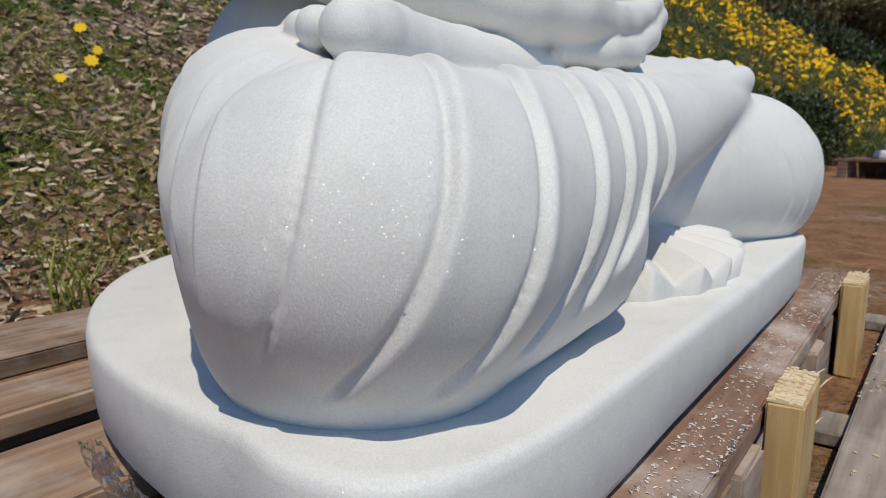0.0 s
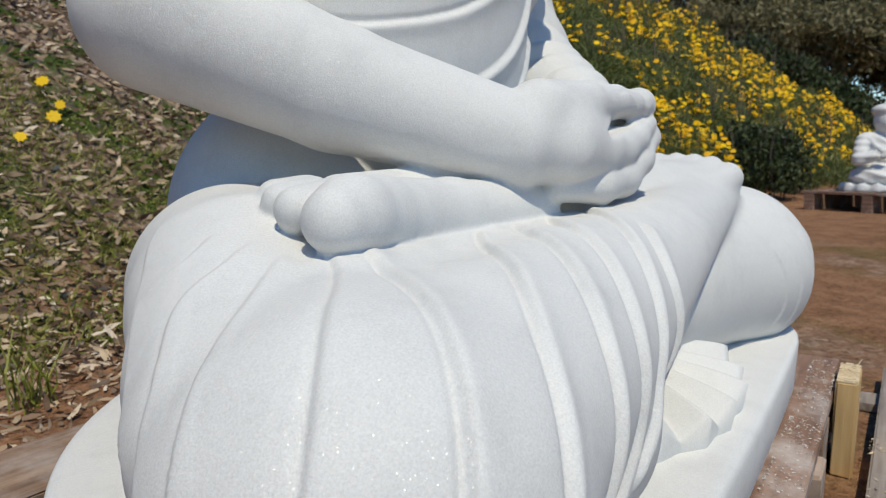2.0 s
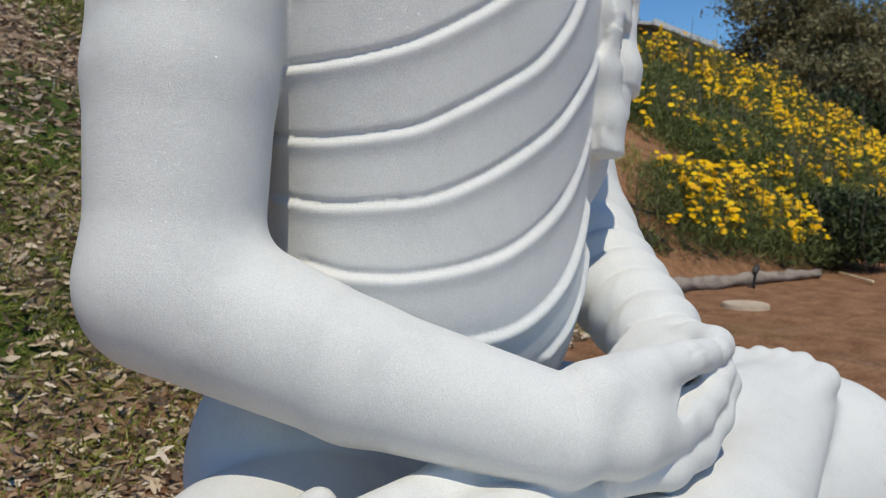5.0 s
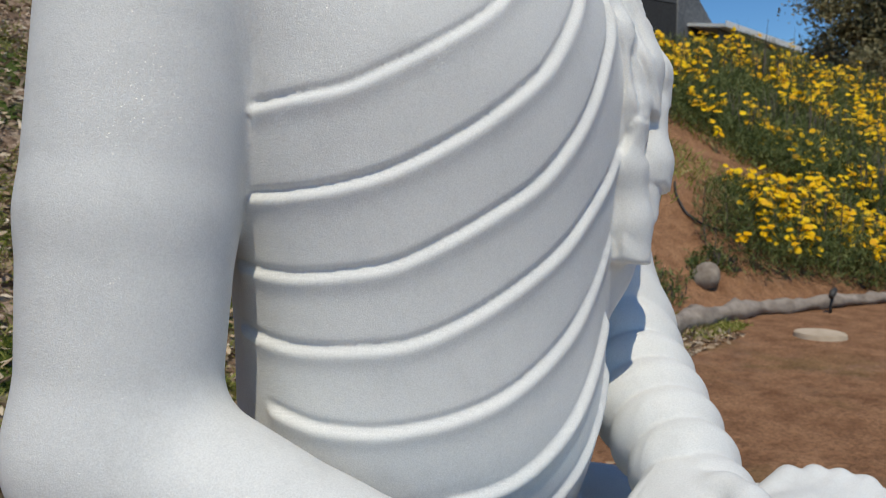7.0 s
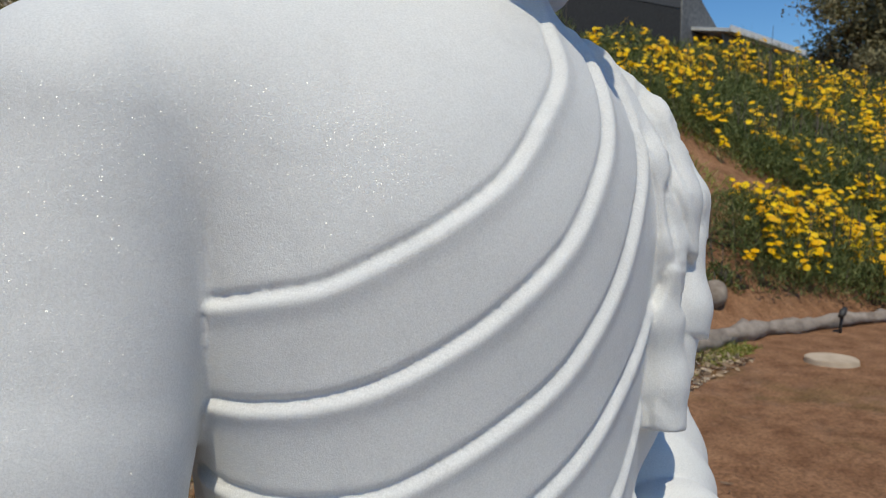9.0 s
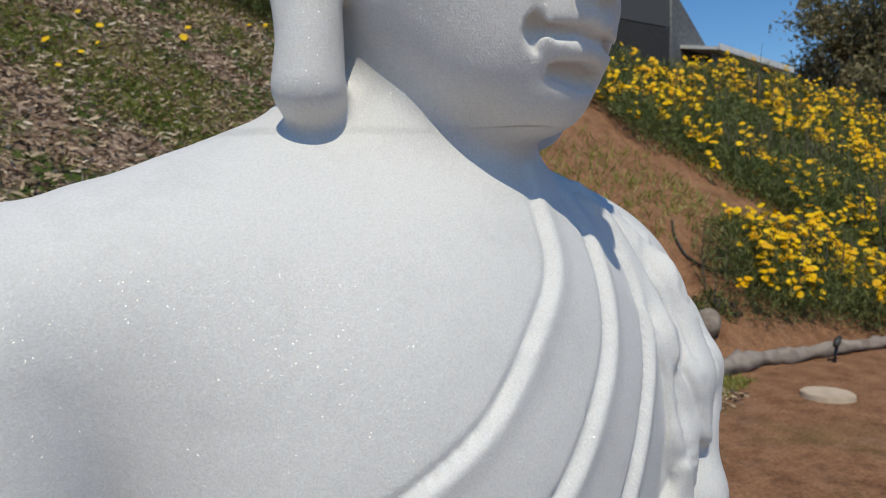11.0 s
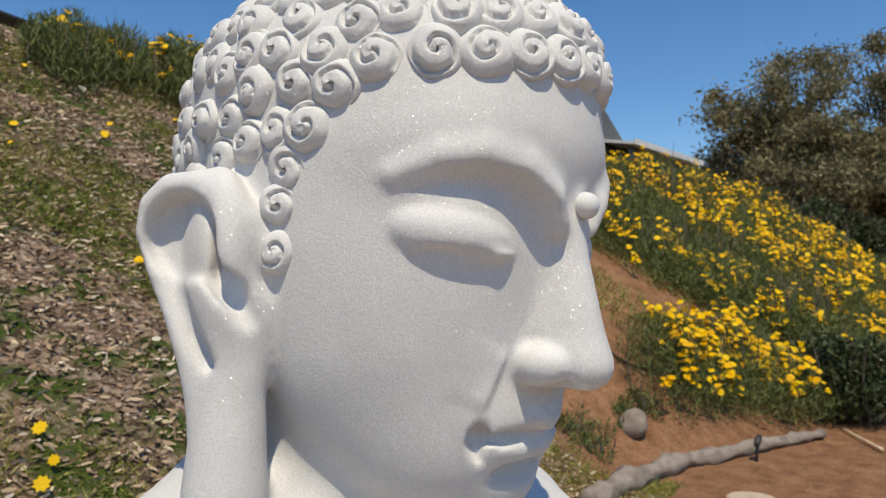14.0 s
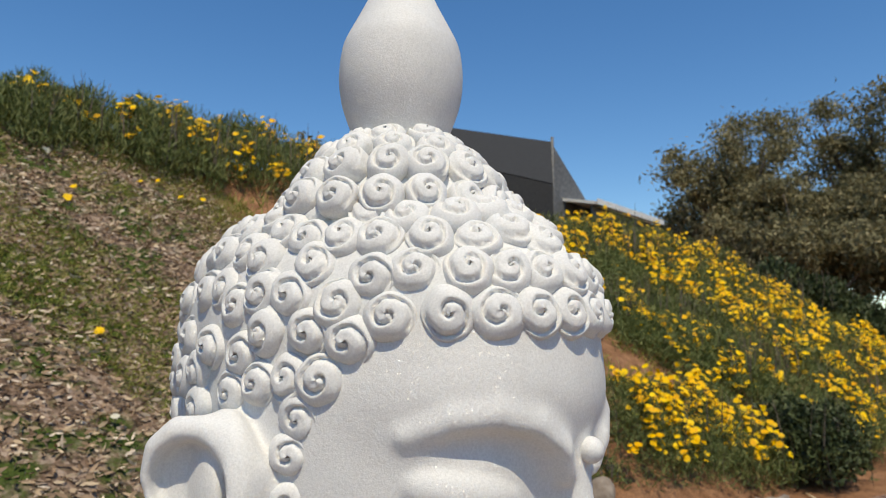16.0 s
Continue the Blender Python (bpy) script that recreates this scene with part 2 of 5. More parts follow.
def board_mesh(name, size, material, bevel=0.003, rough=0.0015, seed=0):
    """A sawn board round the origin: bevelled, a little uneven."""
    rng = random.Random(seed)
    bm = bmesh.new()
    bmesh.ops.create_cube(bm, size=1.0)
    bmesh.ops.scale(bm, vec=size, verts=bm.verts)
    bmesh.ops.bevel(bm, geom=list(bm.edges), offset=bevel, segments=2, affect="EDGES")
    for v in bm.verts:
        v.co += Vector([rng.uniform(-rough, rough) for _ in range(3)])
    me = bpy.data.meshes.new(name)
    bm.to_mesh(me)
    bm.free()
    me.materials.append(material)
    return me


def tube_mesh(name, points, radii, material, sides=10, wobble=0.0, seed=0):
    rng = np.random.default_rng(seed)
    p = np.array(points, float)
    n = len(p)
    way = np.gradient(p, axis=0)
    way /= np.linalg.norm(way, axis=1, keepdims=True)
    ref = np.where(np.abs(way[:, 2:3]) > 0.9, [[1.0, 0, 0]], [[0, 0, 1.0]])
    a = np.cross(way, ref)
    a /= np.linalg.norm(a, axis=1, keepdims=True)
    b = np.cross(way, a)
    t = np.linspace(0, 2 * np.pi, sides, endpoint=False)
    r = np.array(radii, float)[:, None, None] * (1 + wobble * rng.standard_normal((n, sides, 1)))
    v = p[:, None] + r * (np.cos(t)[None, :, None] * a[:, None] + np.sin(t)[None, :, None] * b[:, None])
    faces = []
    for i in range(n - 1):
        for j in range(sides):
            k = (j + 1) % sides
            faces.append((i * sides + j, i * sides + k, (i + 1) * sides + k, (i + 1) * sides + j))
    faces += [tuple(range(sides))[::-1], tuple(range((n - 1) * sides, n * sides))]
    return mesh_of(name, v.reshape(-1, 3), faces, material, True)


def blades(points, ways, length, width, rng, bend=0.3, sides=None):
    """Narrow leaves: one bent pair of quads for each point, along its way. Returns vertices and quads."""
    n = len(points)
    ways = ways / np.linalg.norm(ways, axis=1, keepdims=True)
    side = np.cross(ways, rng.standard_normal((n, 3)))
    side /= np.linalg.norm(side, axis=1, keepdims=True) + 1e-9
    up = np.cross(side, ways)
    ln = (length * rng.uniform(0.6, 1.3, n))[:, None]
    w = (width * rng.uniform(0.6, 1.3, n))[:, None]
    mid = points + ways * ln * 0.5 + up * ln * bend * 0.25
    tip = points + ways * ln - up * ln * bend * 0.2
    v = np.stack([points - side * w * 0.3, points + side * w * 0.3, mid + side * w * 0.5, mid - side * w * 0.5, tip + side * w * 0.12, tip - side * w * 0.12], 1)
    base = np.arange(n)[:, None] * 6
    f = np.concatenate([base + [0, 1, 2, 3], base + [3, 2, 4, 5]])
    return v.reshape(-1, 3), f


def blooms(points, ways, radius, rng, petals=8):
    """Daisy-like flowers: a shallow dish of petals. Returns vertices and triangles."""
    n = len(points)
    ways = ways / np.linalg.norm(ways, axis=1, keepdims=True)
    a = np.cross(ways, rng.standard_normal((n, 3)))
    a /= np.linalg.norm(a, axis=1, keepdims=True) + 1e-9
    b = np.cross(ways, a)
    r = (radius * rng.uniform(0.7, 1.25, n))[:, None]
    t = np.linspace(0, 2 * np.pi, petals * 2, endpoint=False)
    rim = [points + (np.cos(x) * a + np.sin(x) * b) * r * (1.0 if i % 2 == 0 else 0.72) + ways * r * 0.18 for i, x in enumerate(t)]
    v = np.stack([points + ways * r * 0.16, *rim], 1)
    k = petals * 2
    base = np.arange(n)[:, None] * (k + 1)
    f = np.concatenate([base + [0, 1 + i, 1 + (i + 1) % k] for i in range(k)])
    return v.reshape(-1, 3), f


# ---- a small kit of distance fields, all in metres ----
def f_ball(p, c, r):
    """An ellipsoid of half axes r round c."""
    q = p - np.float32(c)
    r = np.float32(r)
    k0 = np.sqrt(((q / r) ** 2).sum(1))
    k1 = np.sqrt(((q / (r * r)) ** 2).sum(1)) + 1e-9
    return k0 * (k0 - 1) / k1


def f_turned(p, c, r, m):
    """An ellipsoid whose axes are the rows of the 3 x 3 array m."""
    return f_ball((p - np.float32(c)) @ np.float32(m).T, (0, 0, 0), r)


def f_limb(p, a, b, ra, rb, flat=1.0):
    """A limb from a to b whose radius goes from ra to rb; flat squeezes it in z."""
    a, b = np.float32(a), np.float32(b)
    s = np.float32((1, 1, 1 / flat))
    d, q = (b - a) * s, (p - a) * s
    t = np.clip(q @ d / (d @ d), 0, 1)
    return (np.sqrt(((q - t[:, None] * d) ** 2).sum(1)) - (ra + (rb - ra) * t)) * min(1.0, flat)


def f_join(a, b, k):
    """A smooth union."""
    h = np.clip(0.5 + 0.5 * (b - a) / k, 0, 1)
    return b + (a - b) * h - k * h * (1 - h)


def f_cut(a, b, k):
    """a without b, with a soft edge."""
    return -f_join(-a, b, k)


def f_chain(p, pts, radii, k=0.0):
    d = None
    for a, b, ra, rb in zip(pts, pts[1:], radii, radii[1:]):
        e = f_limb(p, a, b, ra, rb)
        d = e if d is None else np.minimum(d, e) if k == 0 else f_join(d, e, k)
    return d


def turn3(rx, ry, rz):
    """The axes of a thing turned by these degrees, as rows."""
    return np.array(Euler([radians(v) for v in (rx, ry, rz)]).to_matrix()).T


def skin(field, low, high, cell, block=8):
    """The surface where field is zero, as vertices and quads: only blocks near it are sampled finely."""
    low = np.float64(low)
    n = [int(math.ceil((h - l) / (cell * block))) for l, h in zip(low, high)]
    grid = np.stack(np.meshgrid(*[np.arange(k) for k in n], indexing="ij"), -1).reshape(-1, 3)
    centre = (low + (grid + 0.5) * cell * block).astype(np.float32)
    d = np.concatenate([field(centre[i:i + 60000]) for i in range(0, len(centre), 60000)])
    grid = grid[np.abs(d) < cell * block * 1.25]
    size = [k * block + 2 for k in n]
    step = np.array([size[1] * size[2], size[2], 1], np.int64)
    corner = np.stack(np.meshgrid(*[np.arange(block + 1)] * 3, indexing="ij"), -1).reshape(-1, 3)
    keys, places, edges = [], [], []
    w, m = block + 1, 160
    for i in range(0, len(grid), m):
        at = grid[i:i + m, None] * block + corner
        v = field((low + at.reshape(-1, 3) * cell).astype(np.float32)).reshape(-1, w, w, w)
        inside = v < 0
        count = np.zeros(v[:, :-1, :-1, :-1].shape, np.int8)
        for a in (0, 1):
            for b in (0, 1):
                for c in (0, 1):
                    count += inside[:, a:a + block, b:b + block, c:c + block]
        g, x, y, z = np.nonzero((count > 0) & (count < 8))
        total, weight = np.zeros((len(g), 3)), np.zeros(len(g))
        spots = [(a, b, c) for a in (0, 1) for b in (0, 1) for c in (0, 1)]
        for a in spots:
            for axis in range(3):
                if a[axis] == 0:
                    b = list(a)
                    b[axis] = 1
                    va, vb = v[g, x + a[0], y + a[1], z + a[2]], v[g, x + b[0], y + b[1], z + b[2]]
                    cross = (va < 0) != (vb < 0)
                    t = np.where(cross, va / np.where(cross, va - vb, 1), 0)
                    spot = np.array(a, float) + t[:, None] * (np.array(b) - np.array(a))
                    total += spot * cross[:, None]
                    weight += cross
        cellat = grid[i:i + m][g] * block + np.stack([x, y, z], 1)
        keys.append(cellat @ step)
        places.append(low + (cellat + total / weight[:, None]) * cell)
        for axis in range(3):
            s0, s1 = [slice(0, block)] * 3, [slice(0, block)] * 3
            s1[axis] = slice(1, block + 1)
            here, there = inside[(slice(None), *s0)], inside[(slice(None), *s1)]
            g, x, y, z = np.nonzero(here != there)
            c = grid[i:i + m][g] * block + np.stack([x, y, z], 1)
            edges.append((axis, c @ step, here[g, x, y, z]))
    keys, places = np.concatenate(keys), np.concatenate(places)
    order = np.argsort(keys)
    keys, places = keys[order], places[order]
    faces = []
    for axis, key, out in edges:
        u, w2 = step[(axis + 1) % 3], step[(axis + 2) % 3]
        quad = np.stack([key - u - w2, key - w2, key, key - u], 1)
        at = np.searchsorted(keys, quad).clip(0, len(keys) - 1)
        good = (keys[at] == quad).all(1)
        at = np.where(out[:, None], at, at[:, ::-1])[good]
        faces.append(at)
    return places, np.concatenate(faces)


def normals_of(v, f):
    n = np.cross(v[f[:, 2]] - v[f[:, 0]], v[f[:, 3]] - v[f[:, 1]])
    out = np.zeros_like(v)
    for k in range(4):
        for a in range(3):
            out[:, a] += np.bincount(f[:, k], n[:, a], len(v))
    return out / (np.linalg.norm(out, axis=1, keepdims=True) + 1e-12)


def eased(v, f, times, amount=0.5):
    """Rubs the skin smooth: every point moves towards the mean of its neighbours."""
    count = np.zeros(len(v))
    for k in range(4):
        for m in ((k + 1) % 4, (k + 3) % 4):
            count += np.bincount(f[:, k], minlength=len(v))
    for _ in range(times):
        total = np.zeros_like(v)
        for k in range(4):
            for m in ((k + 1) % 4, (k + 3) % 4):
                for a in range(3):
                    total[:, a] += np.bincount(f[:, k], v[f[:, m], a], len(v))
        v = np.where(count[:, None] > 5, v + amount * (total / np.maximum(count, 1)[:, None] - v), v)
    return v


def spline(points, n=8):
    """A smooth line through the points."""
    p = np.array([points[0], *points, points[-1]], float)
    p[0], p[-1] = 2 * p[1] - p[2], 2 * p[-2] - p[-3]
    out = []
    for i in range(1, len(p) - 2):
        t = np.linspace(0, 1, n, endpoint=False)[:, None]
        a, b, c, d = p[i - 1:i + 3]
        out.append(0.5 * (2 * b + (c - a) * t + (2 * a - 5 * b + 4 * c - d) * t ** 2 + (3 * b - a - 3 * c + d) * t ** 3))
    return np.concatenate([*out, p[-2:-1]])


def carve(v, n, points, profile, reach=0.06, ends=0.04):
    """Raises or lowers the skin along a line: profile(signed distance across the line, place along it 0..1) in metres.
    The positive side lies to the left of the line's course, seen from outside."""
    line = spline(points)
    near = ((v > line.min(0) - reach) & (v < line.max(0) + reach)).all(1).nonzero()[0]
    if not len(near):
        return
    q, m = v[near], n[near]
    best, side, along = np.full(len(q), 9.0), np.zeros(len(q)), np.zeros(len(q))
    length = np.r_[0, np.cumsum(np.linalg.norm(np.diff(line, axis=0), axis=1))]
    for i in range(len(line) - 1):
        a, d = line[i], line[i + 1] - line[i]
        t = np.clip((q - a) @ d / (d @ d), 0, 1)
        off = q - a - t[:, None] * d
        lift = (off * m).sum(1)
        flat = off - lift[:, None] * m
        far = np.sqrt((flat ** 2).sum(1) + 0.25 * lift ** 2)
        nearer = far < best
        best = np.where(nearer, far, best)
        side = np.where(nearer, np.sign((np.cross(m, d) * off).sum(1)), side)
        along = np.where(nearer, length[i] + t * (length[i + 1] - length[i]), along)
    total = length[-1]
    fade = np.clip(np.minimum(along, total - along) / max(ends, 1e-4), 0, 1)
    fade = fade * fade * (3 - 2 * fade)
    lift = profile(side * best, along / total) * fade * (best < reach)
    v[near] += lift[:, None] * m


# ---- the seated statue: its forms ----
DECK, PLINTH = 0.16, 0.26  # top of the crate's boards, top of the statue's own base


def mirrored(p):
    """Folds the far half of the head onto the near half."""
    q = p.copy()
    q[:, 0] = -np.abs(q[:, 0])
    return q


def legs_field(p):
    rk = (-0.518, -0.312, 0.376)
    right = f_join(f_limb(p, rk, (0.44, -0.30, 0.505), 0.134, 0.055, 0.853), f_limb(p, rk, (-0.236, 0.113, 0.375), 0.130, 0.142, 0.92), 0.02)
    right = f_join(right, f_chain(p, [(-0.534, -0.235, 0.393), (-0.400, -0.081, 0.434), (-0.334, 0.018, 0.436), (-0.255, 0.030, 0.434)], [0.088, 0.112, 0.113, 0.118], 0.01), 0.01)
    right = f_join(right, f_chain(p, [(-0.49, -0.265, 0.335), (-0.505, -0.29, 0.335), (-0.30, -0.33, 0.35)], [0.124, 0.126, 0.10], 0.01), 0.012)
    lk = (0.544, -0.31, 0.369)
    left = f_join(f_limb(p, lk, (0.05, -0.20, 0.37), 0.142, 0.115), f_limb(p, lk, (0.25, 0.12, 0.39), 0.142, 0.155), 0.06)
    right = f_join(right, f_limb(p, (-0.43, -0.225, 0.452), (-0.06, -0.245, 0.468), 0.054, 0.046), 0.02)  # cloth drawn level under the sole
    d = f_join(right, left, 0.015)
    d = f_join(d, f_ball(p, (-0.16, -0.15, 0.385), (0.30, 0.17, 0.09)), 0.03)
    # the cloth that fills the lap behind, and the end of the right foot under it
    d = f_join(d, f_ball(p, (0, 0.14, 0.36), (0.34, 0.20, 0.15)), 0.05)
    d = f_join(d, f_ball(p, (0, 0.12, 0.50), (0.326, 0.17, 0.22)), 0.008)
    d = f_join(d, f_limb(p, (0.16, -0.20, 0.505), (0.43, -0.275, 0.525), 0.07, 0.045), 0.03)
    far = ((p[:, 0] > 0.2) & (p[:, 2] > 0.4)).nonzero()[0]
    q = p[far]
    for x, y, z, r in ((0.405, -0.222, 0.566, 0.019), (0.432, -0.247, 0.566, 0.019), (0.447, -0.274, 0.564, 0.019), (0.456, -0.302, 0.559, 0.020), (0.448, -0.33, 0.54, 0.028)):
        d[far] = f_join(d[far], f_limb(q, (x - 0.11, y + 0.02, z - 0.03), (x, y, z), r * 1.1, r), 0.008)
    return d


def foot_field(p):
    """The left foot, sole up, on the right thigh: heel near the fingers, toes towards the knee's outer side."""
    d = f_chain(p, [(-0.375, -0.200, 0.528), (-0.25, -0.200, 0.522), (-0.105, -0.226, 0.521)], [0.036, 0.036, 0.030], 0.01)
    d = f_join(d, f_chain(p, [(-0.335, -0.130, 0.537), (-0.23, -0.142, 0.541), (-0.12, -0.200, 0.525)], [0.027, 0.028, 0.028], 0.01), 0.025)
    d = f_join(d, f_limb(p, (-0.36, -0.175, 0.500), (-0.10, -0.205, 0.497), 0.036, 0.030), 0.02)
    d = f_join(d, f_chain(p, [(-0.375, -0.204, 0.530), (-0.415, -0.212, 0.533), (-0.440, -0.218, 0.532)], [0.035, 0.033, 0.027], 0.008), 0.008)
    for a, b, ra, rb in (((-0.38, -0.160, 0.540), (-0.433, -0.171, 0.538), 0.022, 0.0195), ((-0.37, -0.130, 0.543), (-0.418, -0.138, 0.541), 0.020, 0.0180),
                         ((-0.35, -0.103, 0.545), (-0.399, -0.110, 0.543), 0.0185, 0.0165), ((-0.33, -0.080, 0.545), (-0.377, -0.086, 0.544), 0.0175, 0.0155)):
        d = f_join(d, f_limb(p, a, b, ra, rb), 0.003)
    return d


def torso_field(p):
    d = f_join(f_ball(p, (0.0, 0.07, 0.74), (0.235, 0.20, 0.29)), f_ball(p, (0.0, 0.07, 1.05), (0.272, 0.21, 0.27)), 0.12)
    d = f_join(d, f_limb(p, (-0.245, 0.096, 1.178), (0.24, 0.105, 1.19), 0.085, 0.085), 0.10)
    d = f_join(d, f_limb(p, (-0.16, 0.10, 1.221), (0.0, 0.09, 1.285), 0.05, 0.08), 0.06)
    d = f_join(d, f_limb(p, (0.16, 0.10, 1.235), (0.0, 0.09, 1.29), 0.05, 0.08), 0.06)
    d = f_join(d, f_limb(p, (0, 0.07, 1.20), (0, 0.035, 1.37), 0.085, 0.078), 0.06)
    # the robe's weight over the far shoulder
    d = f_join(d, f_limb(p, (0.215, 0.03, 1.135), (0.20, -0.005, 0.88), 0.113, 0.08), 0.07)
    # the robe's end hangs over it in pleats cut off at uneven heights
    end = ((p[:, 0] > 0.02) & (p[:, 1] < 0.1) & (p[:, 2] > 0.75)).nonzero()[0]
    q = p[end]
    for line, r, low, lean in (
        ([(0.20, -0.01, 1.24), (0.222, -0.07, 1.17), (0.216, -0.112, 1.10), (0.212, -0.118, 1.03)], 0.018, 1.056, 0.3),
        ([(0.15, -0.02, 1.258), (0.178, -0.088, 1.17), (0.17, -0.118, 1.10), (0.165, -0.119, 1.0)], 0.021, 1.047, -0.7),
        ([(0.115, -0.05, 1.245), (0.132, -0.108, 1.13), (0.142, -0.124, 1.05), (0.146, -0.125, 0.96)], 0.015, 1.006, 0.9),
        ([(0.205, -0.06, 1.12), (0.195, -0.112, 1.05), (0.186, -0.126, 0.99), (0.184, -0.126, 0.9)], 0.023, 0.962, -0.35),
        ([(0.19, -0.105, 1.0), (0.177, -0.124, 0.96), (0.17, -0.128, 0.88)], 0.015, 0.917, 0.6),
        ([(0.125, -0.112, 1.03), (0.138, -0.12, 0.98), (0.145, -0.126, 0.92), (0.147, -0.126, 0.82)], 0.020, 0.872, -0.15),
    ):
        r, line = r + 0.008, [(x - 0.003, y + 0.011, z) for x, y, z in line]
        near = np.maximum(f_chain(q, line, [r * 0.6] + [r] * (len(line) - 1), 0.012), low - q[:, 2] + lean * (q[:, 0] - line[-1][0]))
        d[end] = f_join(d[end], near, 0.006)
    return d


def arms_field(p):
    d = np.full(len(p), 0.3, np.float32)
    near, far = (p[:, 0] < -0.02).nonzero()[0], (p[:, 0] > 0.05).nonzero()[0]
    q = p[near]
    e = f_chain(q, [(-0.3015, 0.113, 1.150), (-0.342, 0.097, 0.93), (-0.362, 0.085, 0.745)], [0.1015, 0.0895, 0.081], 0.01)
    d[near] = f_join(e, f_chain(q, [(-0.368, 0.085, 0.728), (-0.27, -0.07, 0.652), (-0.155, -0.222, 0.596)], [0.082, 0.0665, 0.0525], 0.01), 0.028)
    # the far arm under its sleeve, gathered in soft rolls
    q = p[far]
    e = f_chain(q, [(0.285, 0.112, 1.165), (0.345, 0.09, 0.95), (0.345, 0.035, 0.75)], [0.105, 0.10, 0.09], 0.03)
    t = np.clip((q - np.float32((0.35, 0.03, 0.745))) @ np.float32((-0.20, -0.24, -0.135)) / 0.1158, 0, 1)
    g = f_limb(q, (0.35, 0.03, 0.745), (0.15, -0.21, 0.61), 0.083, 0.052) - 0.010 * np.abs(np.sin(t * 20))
    d[far] = f_join(e, g, 0.05)
    return d


def lap_fingers_field(p):
    """The near palm with its thumb, the thumb tip that meets it, and the other palm's fingers under it."""
    d = f_chain(p, [(-0.155, -0.222, 0.596), (-0.095, -0.250, 0.605), (-0.05, -0.255, 0.602)], [0.0525, 0.046, 0.036], 0.01)
    d = f_join(d, f_chain(p, [(-0.135, -0.244, 0.630), (-0.06, -0.266, 0.640), (0.0, -0.280, 0.645), (0.042, -0.288, 0.645)], [0.034, 0.026, 0.0205, 0.0175], 0.006), 0.016)
    d = f_join(d, f_chain(p, [(-0.11, -0.262, 0.590), (-0.05, -0.276, 0.585), (-0.005, -0.287, 0.588), (0.04, -0.294, 0.601), (0.080, -0.297, 0.621)], [0.042, 0.033, 0.026, 0.019, 0.014], 0.008), 0.014)
    d = f_cut(d, f_turned(p, (-0.018, -0.313, 0.6165), (0.058, 0.034, 0.0072), HOLE_TURN), 0.004)
    palm = f_join(f_limb(p, (-0.03, -0.238, 0.608), (0.10, -0.240, 0.618), 0.030, 0.036), f_limb(p, (0.05, -0.20, 0.58), (0.13, -0.20, 0.61), 0.05, 0.052), 0.03)
    palm = f_join(palm, f_chain(p, [(0.105, -0.255, 0.645), (0.088, -0.283, 0.646), (0.064, -0.291, 0.645)], [0.024, 0.0215, 0.0180], 0.008), 0.014)
    d = f_join(d, palm, 0.0025)
    under = f_chain(p, [(-0.108, -0.258, 0.545), (-0.05, -0.281, 0.5485), (0.005, -0.290, 0.554), (0.05, -0.297, 0.575), (0.088, -0.297, 0.604), (0.105, -0.28, 0.635)], [0.0175, 0.025, 0.024, 0.0195, 0.0155, 0.016], 0.01)
    return f_join(d, under, 0.0025)


HOLE_TURN = turn3(0, -13, 0)


HEAD, GROW = np.float32((0.006, -0.004, -0.1528)), 1.065  # the head's own space, drawn at its place and size


def at_head(v):
    """From the head's own space to its place."""
    return np.asarray(v) * GROW + HEAD


def head_field(p):
    return head_form((p - HEAD) / np.float32(GROW)) * GROW


LID_EDGE = [(-0.0955, -0.0660, 1.5475), (-0.083, -0.0865, 1.5440), (-0.068, -0.1035, 1.5385), (-0.0545, -0.1148, 1.5328), (-0.0455, -0.1165, 1.5325)]


def head_form(p):
    q = mirrored(p)
    # skull, face, jaw and chin
    d = f_join(f_ball(q, (0, 0.03, 1.605), (0.117, 0.166, 0.135)), f_ball(q, (0, 0.0, 1.508), (0.1125, 0.117, 0.138)), 0.045)
    d = f_join(d, f_ball(q, (0, 0.028, 1.642), (0.1165, 0.170, 0.092)), 0.008)
    d = f_join(d, f_ball(q, (0, 0.008, 1.706), (0.078, 0.080, 0.066)), 0.012)
    d = f_join(d, f_ball(q, (0, -0.046, 1.413), (0.056, 0.044, 0.040)), 0.05)
    d = f_join(d, f_ball(q, (0, -0.0675, 1.3915), (0.032, 0.0260, 0.0215)), 0.016)
    d = f_join(d, f_ball(q, (0, -0.045, 1.60), (0.098, 0.0945, 0.058)), 0.025)
    front = (q[:, 1] < -0.03).nonzero()[0]
    if len(front):
        d[front] = face_form(q[front], d[front])
    side = (q[:, 0] < -0.07).nonzero()[0]
    if len(side):
        d[side] = f_join(d[side], ear_form(q[side]), 0.008)
    return d


